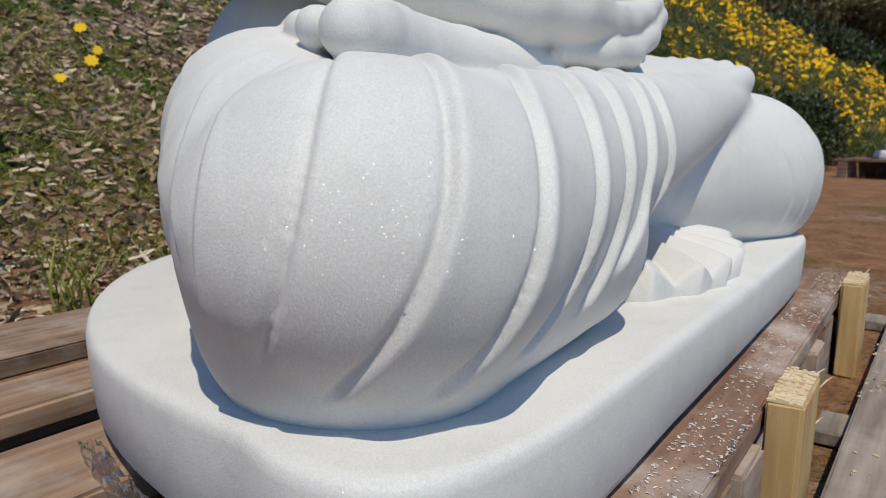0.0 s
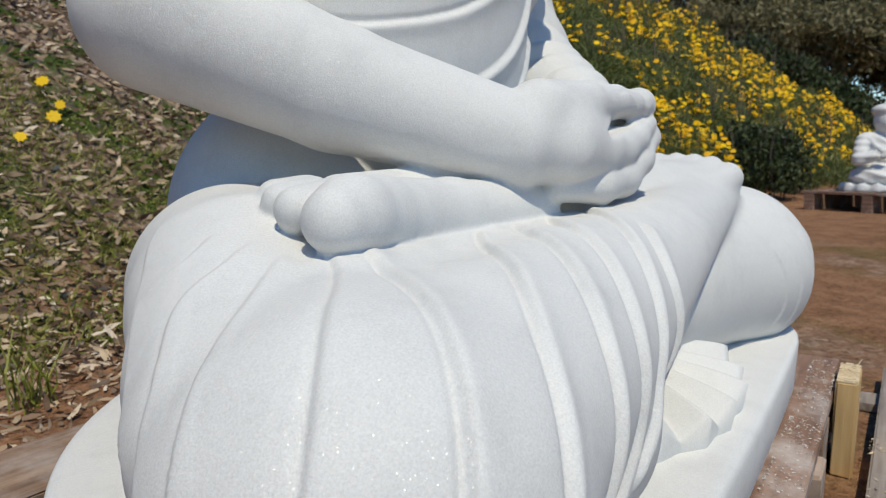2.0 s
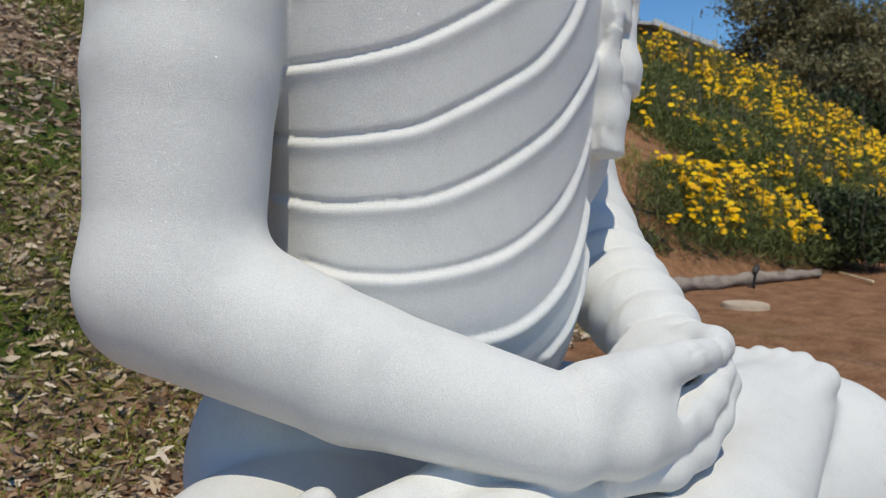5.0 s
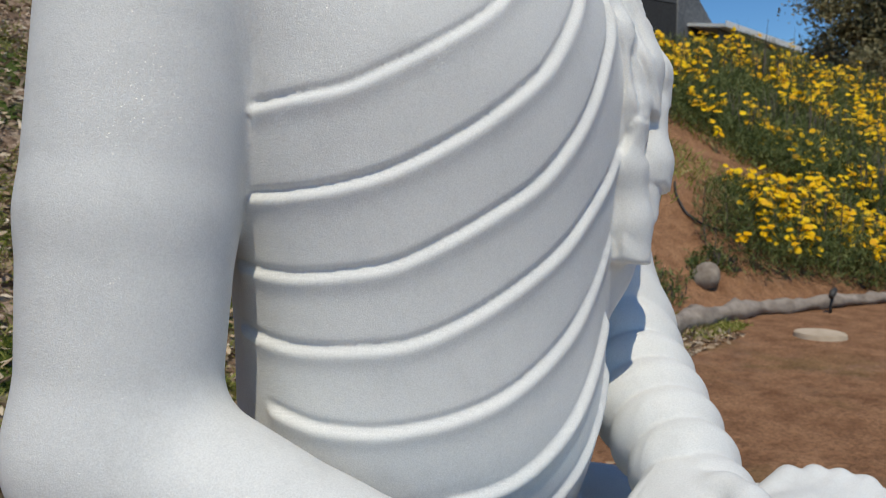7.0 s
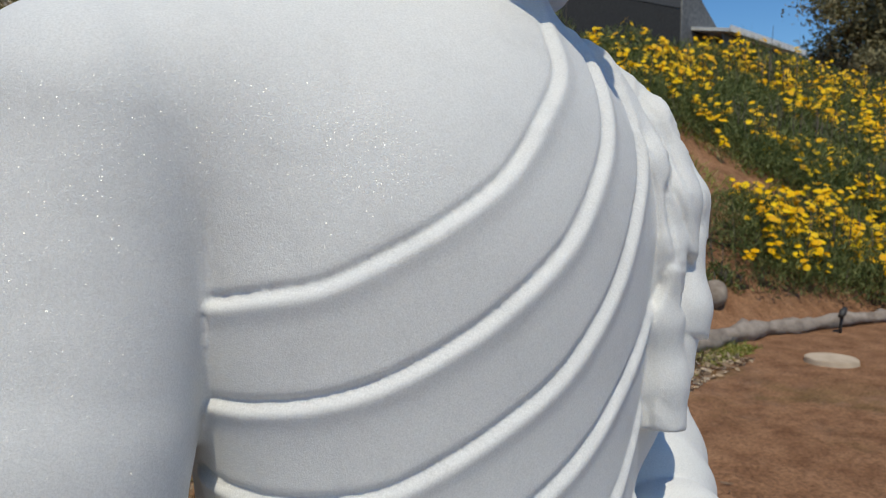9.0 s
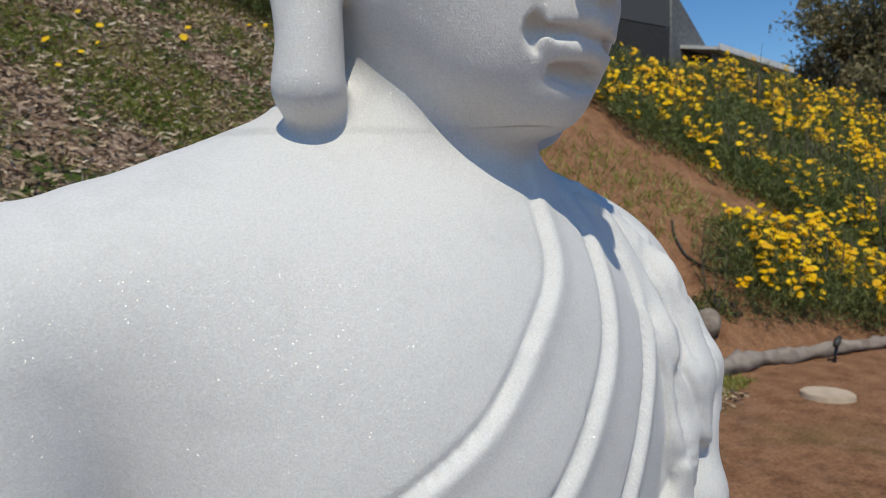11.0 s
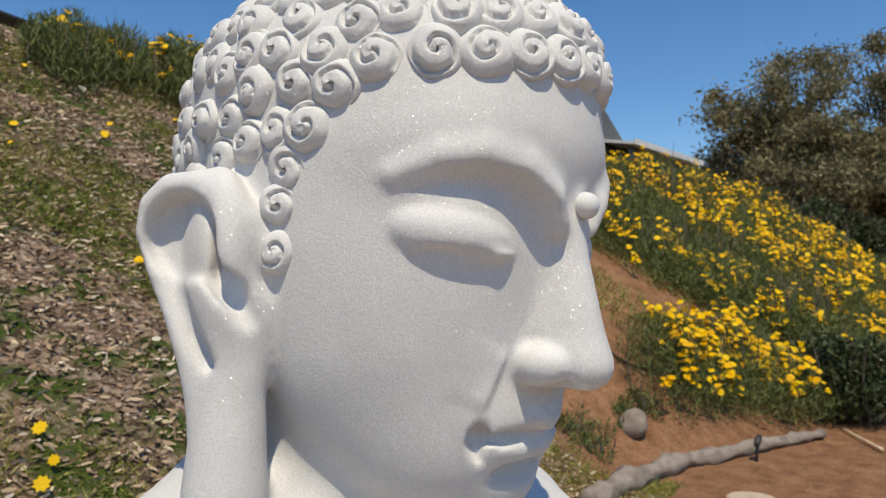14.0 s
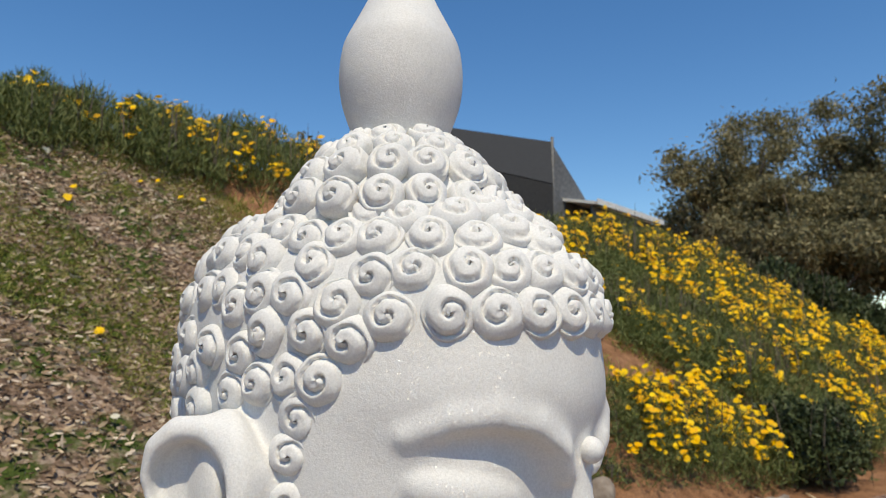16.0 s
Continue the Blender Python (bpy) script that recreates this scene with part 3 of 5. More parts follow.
def face_form(q, d):
    # the brow's edge, a hollow under it that runs down beside the nose, the lid swelling out of the hollow
    d = f_join(d, f_chain(q, [(-0.097, -0.0730, 1.5755), (-0.083, -0.0960, 1.5850), (-0.065, -0.1140, 1.5870), (-0.046, -0.1270, 1.5800), (-0.0285, -0.1340, 1.5660), (-0.019, -0.1330, 1.5500)], [0.0030, 0.0062, 0.0072, 0.0078, 0.0078, 0.006]), 0.010)
    d = f_cut(d, f_chain(q, [(-0.101, -0.080, 1.5640), (-0.087, -0.100, 1.5685), (-0.0715, -0.1160, 1.5685), (-0.0555, -0.1280, 1.5635), (-0.043, -0.1330, 1.5535), (-0.0340, -0.1330, 1.541), (-0.0315, -0.1300, 1.528), (-0.037, -0.1240, 1.5160)], [0.003, 0.0085, 0.0110, 0.0130, 0.0140, 0.0125, 0.0090, 0.0045]), 0.004)
    d = f_join(d, f_turned(q, (-0.0655, -0.0875, 1.5435), (0.0385, 0.0215, 0.0200), EYE_TURN), 0.002)
    # under the lid the cheek falls away; the lid ends in a thin rolled edge
    d = f_cut(d, f_chain(q, [(-0.086, -0.0885, 1.5345), (-0.070, -0.1085, 1.5275), (-0.053, -0.1215, 1.5185), (-0.0415, -0.1265, 1.5130)], [0.0016, 0.0060, 0.0082, 0.0070]), 0.004)
    d = f_join(d, f_chain(q, LID_EDGE, [0.0012, 0.0026, 0.0032, 0.0034, 0.0026]), 0.0020)
    # mouth: a soft muzzle, a sharp upper lip over a full lower one, a pocket at the corner
    d = f_join(d, f_ball(q, (0, -0.0865, 1.438), (0.043, 0.0225, 0.033)), 0.018)
    d = f_cut(d, f_limb(q, (0, -0.1155, 1.458), (0, -0.1195, 1.440), 0.0035, 0.0035), 0.005)
    d = f_cut(d, f_chain(q, [(-0.0445, -0.0880, 1.4300), (-0.0300, -0.1000, 1.4265), (-0.015, -0.1085, 1.4250), (0, -0.1115, 1.4235)], [0.0046, 0.0054, 0.005, 0.005]), 0.004)
    upper = f_chain(q, [(0, -0.1130, 1.4325), (-0.0095, -0.1120, 1.4375), (-0.0215, -0.1040, 1.4385), (-0.0375, -0.0920, 1.4395)], [0.0058, 0.0060, 0.0052, 0.0026])
    lower = f_chain(q, [(0, -0.1010, 1.4175), (-0.012, -0.0995, 1.4180), (-0.0235, -0.0945, 1.4215), (-0.0325, -0.0900, 1.4270)], [0.0092, 0.0086, 0.0062, 0.0030])
    d = f_join(f_join(d, upper, 0.0025), lower, 0.002)
    d = f_cut(d, f_chain(q, [(-0.0435, -0.0925, 1.4340), (-0.0440, -0.0905, 1.4230), (-0.0400, -0.0895, 1.4150)], [0.0035, 0.0045, 0.0020]), 0.006)
    d = f_cut(d, f_limb(q, (-0.022, -0.0925, 1.4045), (0, -0.0975, 1.4035), 0.0060, 0.0090), 0.007)
    # the nose stands over it, its wings round and cut free of the cheek
    nose = f_chain(q, [(0, -0.1255, 1.566), (0, -0.1300, 1.53), (0, -0.1365, 1.485)], [0.0125, 0.0112, 0.0140])
    nose = f_join(nose, f_limb(q, (0, -0.1100, 1.55), (0, -0.1160, 1.478), 0.0155, 0.0245), 0.016)
    nose = f_join(nose, f_ball(q, (0, -0.1395, 1.4680), (0.0175, 0.0165, 0.0148)), 0.010)
    nose = f_join(nose, f_ball(q, (-0.0215, -0.1205, 1.4690), (0.0125, 0.0180, 0.0125)), 0.004)
    d = f_join(d, nose, 0.007)
    return f_cut(d, f_ball(q, (-0.0125, -0.1290, 1.4560), (0.0062, 0.0105, 0.0065)), 0.003)


def ear_form(q):
    """A tall shell with a broad rolled rim, a deep hollow, a slanting inner fold and a long heavy lobe."""
    ear = f_turned(q, (-0.1270, 0.043, 1.530), (0.021, 0.040, 0.058), EAR_TURN)
    ear = f_join(ear, f_chain(q, [(-0.118, 0.026, 1.50), (-0.1255, 0.029, 1.45), (-0.1285, 0.0290, 1.3955)], [0.020, 0.0205, 0.0245]), 0.022)
    rim = f_chain(q, [(-0.1175, 0.0065, 1.530), (-0.1265, 0.0125, 1.5520), (-0.1335, 0.0240, 1.5660), (-0.1400, 0.0430, 1.5745), (-0.1460, 0.0600, 1.5740), (-0.1510, 0.0715, 1.5640), (-0.1525, 0.0750, 1.5480), (-0.1490, 0.0690, 1.5250), (-0.1440, 0.0585, 1.500), (-0.1390, 0.0470, 1.470), (-0.1340, 0.0380, 1.435)],
                  [0.0065, 0.0085, 0.0092, 0.0098, 0.0098, 0.0092, 0.0080, 0.0072, 0.0076, 0.0090, 0.0110])
    ear = f_join(ear, rim, 0.007)
    ear = f_cut(ear, f_turned(q, (-0.1490, 0.0460, 1.5440), (0.0215, 0.0335, 0.0250), EAR_TURN), 0.006)
    ear = f_cut(ear, f_chain(q, [(-0.1540, 0.0540, 1.5160), (-0.1500, 0.0460, 1.5020), (-0.1450, 0.0370, 1.4860), (-0.1390, 0.0280, 1.4700)], [0.0060, 0.0062, 0.0056, 0.0035]), 0.008)
    ear = f_cut(ear, f_chain(q, [(-0.1400, 0.0240, 1.5280), (-0.1370, 0.0150, 1.5130), (-0.1310, 0.0070, 1.4960)], [0.0110, 0.0085, 0.0040]), 0.007)
    # behind the hollow the shell is closed
    ear = f_join(ear, f_chain(q, [(-0.1360, 0.0690, 1.574), (-0.1390, 0.0780, 1.562), (-0.1400, 0.0815, 1.546), (-0.1380, 0.0760, 1.525)], [0.0080, 0.0085, 0.0085, 0.0085]), 0.006)
    ear = f_join(ear, f_chain(q, [(-0.1330, 0.0680, 1.562), (-0.1330, 0.0700, 1.540), (-0.1310, 0.0640, 1.515)], [0.0095, 0.0105, 0.0105]), 0.004)
    ear = f_join(ear, f_turned(q, (-0.1310, 0.056, 1.533), (0.0095, 0.030, 0.042), EAR_TURN), 0.004)
    return ear


EYE_TURN = turn3(0, 10, -43)
EAR_TURN = turn3(8, 0, -20)


def figure_field(p):
    d = np.full(len(p), 0.3, np.float32)
    x, y, z = p[:, 0], p[:, 1], p[:, 2]
    low = (z < 0.72).nonzero()[0]
    if len(low):
        d[low] = legs_field(p[low])
    foot = ((z > 0.40) & (z < 0.68) & (x < 0.08) & (y < 0.06)).nonzero()[0]
    if len(foot):
        d[foot] = f_join(d[foot], foot_field(p[foot]), 0.005)
    lap = ((z > 0.45) & (z < 0.78) & (np.abs(x) < 0.28) & (y < -0.08)).nonzero()[0]
    if len(lap):
        d[lap] = f_join(d[lap], lap_fingers_field(p[lap]), 0.006)
    mid = ((z > 0.35) & (z < 1.40)).nonzero()[0]
    if len(mid):
        q = p[mid]
        d[mid] = np.minimum(d[mid], f_join(torso_field(q), arms_field(q), 0.012))
    top = (z > 1.20).nonzero()[0]
    if len(top):
        d[top] = f_join(d[top], head_field(p[top]), 0.02)
    return np.maximum(d, PLINTH - 0.012 - z)


FOLDS = []


def base_mesh():
    """The base cut from the same block: straight in front, round behind, its edges rubbed soft."""
    n = 160
    ring = []
    for i in range(n):
        a = 2 * math.pi * i / n
        c, s = math.cos(a), math.sin(a)
        if s >= 0:
            ring.append((0.636 * math.copysign(abs(c) ** 1.05, c), -0.30 + 0.70 * abs(s)))
        else:
            ring.append((0.648 * math.copysign(abs(c) ** 0.30, c), -0.30 - 0.162 * abs(s) ** 0.42))
    ring = np.array(ring)
    rows = [(-0.016, DECK + 0.004), (-0.004, DECK + 0.02), (-0.001, DECK + 0.06), (0.0, PLINTH - 0.012), (-0.002, PLINTH - 0.005), (-0.006, PLINTH - 0.001), (-0.018, PLINTH)]
    mid = np.array((0.0, -0.12))
    out = ring - mid
    far = np.linalg.norm(out, axis=1, keepdims=True)
    v = [np.c_[mid + out * (1 + grow / far), np.full(n, z)] for grow, z in rows]
    for k in (0.85, 0.7, 0.5, 0.3, 0.1, 0.01):
        v.append(np.c_[mid + out * (1 - 0.018 / far) * k, np.full(n, PLINTH)])
    v = [np.c_[mid + out * 0.01, np.full(n, DECK + 0.004)]] + v
    v = np.concatenate(v)
    wave = np.sin(v[:, 0] * 9 + 1) * np.sin(v[:, 1] * 11 + v[:, 2] * 17) * 0.0018
    v[:, 2] += wave * (v[:, 2] > DECK + 0.05)
    v[:, :2] += (wave * 0.8)[:, None]
    m = len(v) // n
    i, j = np.meshgrid(np.arange(m - 1), np.arange(n), indexing="ij")
    i, j = i.ravel(), j.ravel()
    k = (j + 1) % n
    return v, np.stack([i * n + j, i * n + k, (i + 1) * n + k, (i + 1) * n + j], 1)


def curl_mesh(at, out, radius, phase, hand, height=0.8):
    """One snail curl: a low dome with a ledge round it and a spiral groove, its edge uneven as the chisel left it."""
    rings, sides = 15, 34
    r = np.linspace(0.03, 1.0, rings)[:, None]
    t = np.linspace(0, 2 * np.pi, sides, endpoint=False)[None]
    whorl = (t * hand + phase) / (2 * np.pi) + r * 1.55
    near = np.abs((whorl % 1.0) - 0.5) * 2
    groove = np.clip(1 - (1 - near) / 0.36, 0, 1) ** 1.2 * np.clip((0.99 - r) / 0.12, 0, 1)
    dome = np.sqrt(np.clip(1.03 - r ** 3.2, 0, 1)) * height * (1 - 0.16 * r)
    h = dome - 0.30 * groove + 0.03 * np.sin(2 * t + phase * 3)
    n = out / np.linalg.norm(out)
    a = np.cross(n, (0.0, 0.0, 1.0))
    a = a / (np.linalg.norm(a) + 1e-9)
    b = np.cross(n, a)
    wide = radius * r * (1 + 0.045 * np.sin(2 * t + phase) + 0.025 * np.sin(5 * t + 2 * phase))
    wide, h = np.concatenate([wide, wide[-1:] * 0.98]), np.concatenate([h, h[-1:] * 0 - 0.55])
    rings += 1
    v = at + (wide * np.cos(t))[..., None] * a + (wide * np.sin(t))[..., None] * b + (h * radius)[..., None] * n
    i, j = np.meshgrid(np.arange(rings - 1), np.arange(sides), indexing="ij")
    i, j = i.ravel(), j.ravel()
    k = (j + 1) % sides
    return v.reshape(-1, 3), np.stack([i * sides + j, (i + 1) * sides + j, (i + 1) * sides + k, i * sides + k], 1)


def hair_curls():
    """Curls packed over the skull behind a front row that runs down before the ears, and rings of them round the topknot."""
    g = np.random.default_rng(4)

    def scalp(a, z):
        w = np.interp(z, [1.42, 1.50, 1.56, 1.61, 1.645, 1.668, 1.690, 1.708, 1.722], [0.76, 0.90, 0.97, 0.985, 0.970, 0.930, 0.850, 0.735, 0.60])
        return np.stack([0.120 * w * np.sin(a), 0.028 - 0.176 * w * np.cos(a), z + 0 * a], -1)

    def outward(a, z):
        u, v = scalp(a + 0.01, z) - scalp(a - 0.01, z), scalp(a, z + 0.006) - scalp(a, z - 0.006)
        n = np.cross(u, v)
        return n / np.linalg.norm(n, axis=-1, keepdims=True)

    front = [(math.radians(x), 1.6455 - 0.000001 * x * x) for x in (-58, -45, -33.5, -22.5, -11.2, 0, 11.2, 22.5, 33.5, 45, 58)]
    front += [(math.radians(x), 1.6700) for x in (-52, -39, -28, -17, -5.6, 5.6, 17, 28, 39, 52)]
    for s in (-1, 1):
        front += [(s * math.radians(x), z) for x, z in ((66.5, 1.628), (72.5, 1.606), (77.5, 1.583))]
    spots = list(front)
    placed = [scalp(np.array(a), np.array(z)) for a, z in front]
    a, z = g.uniform(-np.pi, np.pi, 16000), g.uniform(1.44, 1.7165, 16000)
    side = np.degrees(np.abs(a))
    edge = np.interp(side, [0, 58, 66.5, 72.5, 77.5, 84, 100, 125, 140], [1.6455, 1.6455, 1.628, 1.606, 1.583, 1.578, 1.585, 1.57, 1.44])
    keep = z > edge + 0.004
    a, z = a[keep], z[keep]
    at = scalp(a, z)
    least = np.full(len(at), 9.0)
    for p in placed:
        least = np.minimum(least, np.linalg.norm(at - p, axis=1))
    while True:
        free = least > 0.0240
        if not free.any():
            break
        i = np.argmin(np.where(free, least, 9.0))
        spots.append((a[i], z[i]))
        least = np.minimum(least, np.linalg.norm(at - at[i], axis=1))
    out = []
    for a, z in spots:
        way = outward(np.array(a), np.array(z)) + g.normal(0, 0.07, 3)
        base = scalp(np.array(a), np.array(z)) - 0.0030 * way
        out.append((base, way, 0.0162 * g.uniform(0.95, 1.07), g.uniform(0, 6.28), 1, g.uniform(0.58, 0.74)))
    for z, x, y in ((1.5620, 0.1145, -0.0035), (1.5355, 0.1150, -0.0010)):
        for s in (-1, 1):
            out.append((np.array((s * x, y, z)), np.array((s * 1.0, -0.42, 0.0)), 0.0142, g.uniform(0, 6.28), 1, 0.66))
    for z, w, slope, shift in ((1.7215, 0.0850, 0.35, 0.0), (1.7430, 0.0710, 0.50, 0.5), (1.7600, 0.0550, 0.75, 0.1), (1.7720, 0.0400, 1.0, 0.4)):
        n = int(round(2 * math.pi * w / 0.0290))
        for i in range(n):
            a = 2 * math.pi * (i + shift) / n + g.uniform(-0.04, 0.04)
            way = np.array((math.sin(a) * math.cos(slope), -math.cos(a) * math.cos(slope), math.sin(slope))) + g.normal(0, 0.06, 3)
            out.append((np.array((w * math.sin(a), 0.008 - w * math.cos(a), z + g.uniform(-0.002, 0.002))), way, 0.0150 * g.uniform(0.92, 1.06), g.uniform(0, 6.28), 1, g.uniform(0.58, 0.72)))
    return out


def finial_mesh():
    """The plain flame bulb on the crown."""
    profile = [(0.034, 1.776), (0.0395, 1.79), (0.0455, 1.808), (0.048, 1.828), (0.0460, 1.850), (0.0415, 1.862), (0.0355, 1.874), (0.0300, 1.885), (0.025, 1.896), (0.0175, 1.915), (0.010, 1.932), (0.005, 1.944), (0.0006, 1.950)]
    line = spline([(r, 0, z) for r, z in profile], 3)
    n = 48
    t = np.linspace(0, 2 * np.pi, n, endpoint=False)
    v = np.concatenate([np.c_[r * np.cos(t), 0.008 + r * np.sin(t), np.full(n, z)] for r, _, z in line])
    i, j = np.meshgrid(np.arange(len(line) - 1), np.arange(n), indexing="ij")
    i, j = i.ravel(), j.ravel()
    k = (j + 1) % n
    return v, np.stack([i * n + j, i * n + k, (i + 1) * n + k, (i + 1) * n + j], 1)


def build_statue(cell_body, cell_head):
    def settled(points):
        """The points of a line, moved onto the stone."""
        q = np.float32(points)
        for _ in range(4):
            d = figure_field(q)
            g = np.stack([figure_field(q + np.float32(e)) - d for e in ((1e-3, 0, 0), (0, 1e-3, 0), (0, 0, 1e-3))], 1) / 1e-3
            q = (q - np.clip(d, -0.03, 0.03)[:, None] * g / np.maximum((g * g).sum(1, keepdims=True), 0.3)).astype(np.float32)
        return [tuple(float(c) for c in a) for a in q]

    pieces = []
    v, f = skin(figure_field, (-0.72, -0.50, PLINTH - 0.02), (0.74, 0.42, 1.30), cell_body)
    n, bare = normals_of(v, f), v.copy()
    for points, profile, reach, ends in FOLDS:
        carve(v, n, settled(points) if points[0][2] < 0.58 else points, profile, reach, ends)
    arm = ((bare[:, 0] < -0.15) & (bare[:, 2] > 0.6)).nonzero()[0]  # the bare arm has no folds
    arm = arm[arms_field(bare[arm].astype(np.float32)) < 0.004]
    v[arm] = bare[arm]
    sole = ((bare[:, 2] > 0.46) & (bare[:, 2] < 0.6) & (bare[:, 0] < 0.02)).nonzero()[0]  # nor has the foot
    sole = sole[foot_field(bare[sole].astype(np.float32)) < 0.003]
    v[sole] = bare[sole]
    grip = ((np.abs(bare[:, 0]) < 0.2) & (bare[:, 1] < -0.16) & (bare[:, 2] > 0.515) & (bare[:, 2] < 0.75)).nonzero()[0]  # nor the fingers, but for the nail
    grip = grip[(lap_fingers_field(bare[grip].astype(np.float32)) < 0.003) & (bare[grip, 2] < 0.627)]
    v[grip] = bare[grip]
    pieces.append((eased(v, f, 2), f))
    v, f = skin(figure_field, (-0.21, -0.22, 1.2995), (0.21, 0.25, 1.75), cell_head)
    n = normals_of(v, f)
    for points, profile, reach, ends in FACE_LINES:
        carve(v, n, points, profile, reach, ends)
        carve(v, n, [(-x, y, z) for x, y, z in points][::-1], profile, reach, ends)
    pieces.append((eased(v, f, 4), f))
    pieces.append(base_mesh())
    pieces.append(hem_fan())
    for v, f in [finial_mesh(), *(curl_mesh(*c) for c in hair_curls())]:
        pieces.append((at_head(v), f))
    # the round mark between the brows
    k, n = 9, 20
    t, a = np.linspace(0, 2 * np.pi, n, endpoint=False)[None], np.linspace(0.04, np.pi - 0.04, k)[:, None]
    ball = np.stack([np.sin(a) * np.cos(t), np.sin(a) * np.sin(t), np.cos(a) + 0 * t], -1).reshape(-1, 3) * 0.0082 + (0, -0.1410, 1.5625)
    i, j = np.meshgrid(np.arange(k - 1), np.arange(n), indexing="ij")
    i, j = i.ravel(), j.ravel()
    pieces.append((at_head(ball), np.stack([i * n + j, (i + 1) * n + j, (i + 1) * n + (j + 1) % n, i * n + (j + 1) % n], 1)))
    verts, faces, start = [], [], 0
    for v, f in pieces:
        verts.append(v)
        faces.append(f + start)
        start += len(v)
    me = quick_mesh("marble_statue", np.concatenate(verts), np.concatenate(faces), MARBLE)
    return tagged(new("marble_statue", me), "white marble seated figure in draped robe, curled hair, on timber crate", "statue")


FACE_LINES = []

# ---- the folds of the robe ----
def ridge(height, width, side, groove=0.002):
    """A rolled fold: a crease on the line, the roll on one side of it, fading away from the line."""

    def profile(s, a):
        x = s * side
        y = np.clip(x, 0, None)
        roll = height * (1 - np.exp(-y / 0.0030)) * (0.55 * np.exp(-(y / (0.7 * width)) ** 2) + 0.5 * np.exp(-y / (1.3 * width)))
        return roll - groove * np.exp(-(x / 0.0034) ** 2)

    return profile


def step(height, width, side):
    """A cloth edge: one side stands a little over the other."""

    def profile(s, a):
        x = s * side
        return np.where(x > 0, height * np.exp(-x / width) * np.clip(x / 0.0025, 0, 1), -height * 0.35 * np.exp(x / 0.004))

    return profile


def swell(height, width):
    return lambda s, a: height * np.exp(-(s / width) ** 2)


def fold(points, profile, reach=0.06, ends=0.03):
    FOLDS.append((points, profile, reach, ends))


# right knee and shin: an edge over the kneecap, then rolls that sweep round the shin
fold([(-0.43, -0.202, 0.499), (-0.474, -0.244, 0.494), (-0.525, -0.288, 0.483), (-0.575, -0.327, 0.463), (-0.612, -0.351, 0.438), (-0.633, -0.36, 0.411), (-0.642, -0.359, 0.384), (-0.643, -0.351, 0.357), (-0.638, -0.335, 0.329), (-0.63, -0.314, 0.3)], ridge(0.0030, 0.03, 1, 0.0045), 0.07)
fold([(-0.402, -0.197, 0.496), (-0.443, -0.258, 0.493), (-0.487, -0.316, 0.486), (-0.528, -0.364, 0.473), (-0.557, -0.396, 0.454), (-0.575, -0.413, 0.433), (-0.586, -0.42, 0.411), (-0.595, -0.42, 0.388), (-0.602, -0.414, 0.365), (-0.607, -0.4, 0.34), (-0.61, -0.375, 0.312), (-0.611, -0.344, 0.282)], ridge(0.0068, 0.0250, 1, 0.0050), 0.075)
fold([(-0.262, -0.226, 0.496), (-0.321, -0.283, 0.495), (-0.38, -0.335, 0.487), (-0.434, -0.377, 0.472), (-0.476, -0.409, 0.45), (-0.504, -0.43, 0.425), (-0.521, -0.441, 0.4), (-0.533, -0.444, 0.374), (-0.543, -0.439, 0.349), (-0.552, -0.426, 0.324), (-0.561, -0.408, 0.3), (-0.569, -0.386, 0.275)], ridge(0.0068, 0.0250, 1, 0.0050), 0.075)
fold([(-0.2, -0.24, 0.502), (-0.26, -0.3, 0.497), (-0.314, -0.35, 0.486), (-0.356, -0.386, 0.468), (-0.384, -0.41, 0.446), (-0.401, -0.424, 0.42), (-0.414, -0.431, 0.393), (-0.427, -0.431, 0.365), (-0.445, -0.427, 0.338), (-0.472, -0.42, 0.313), (-0.503, -0.414, 0.291)], ridge(0.0068, 0.0250, 1, 0.0050), 0.075)
fold([(-0.128, -0.234, 0.498), (-0.193, -0.3, 0.496), (-0.249, -0.353, 0.486), (-0.292, -0.389, 0.466), (-0.319, -0.411, 0.441), (-0.334, -0.422, 0.412), (-0.346, -0.426, 0.383), (-0.363, -0.425, 0.354), (-0.385, -0.421, 0.327), (-0.409, -0.415, 0.303)], ridge(0.0064, 0.0220, 1, 0.0050), 0.07)
fold([(-0.058, -0.262, 0.516), (-0.117, -0.313, 0.506), (-0.171, -0.356, 0.491), (-0.217, -0.387, 0.469), (-0.248, -0.407, 0.442), (-0.27, -0.418, 0.413), (-0.295, -0.424, 0.383), (-0.326, -0.425, 0.356), (-0.36, -0.424, 0.33)], ridge(0.0064, 0.0220, 1, 0.0050), 0.07)
fold([(-0.095, -0.342, 0.512), (-0.132, -0.368, 0.493), (-0.16, -0.388, 0.476), (-0.174, -0.4, 0.458), (-0.18, -0.407, 0.438), (-0.187, -0.409, 0.411), (-0.202, -0.406, 0.381), (-0.225, -0.4, 0.35)], ridge(0.0064, 0.0220, 1, 0.0050), 0.06)
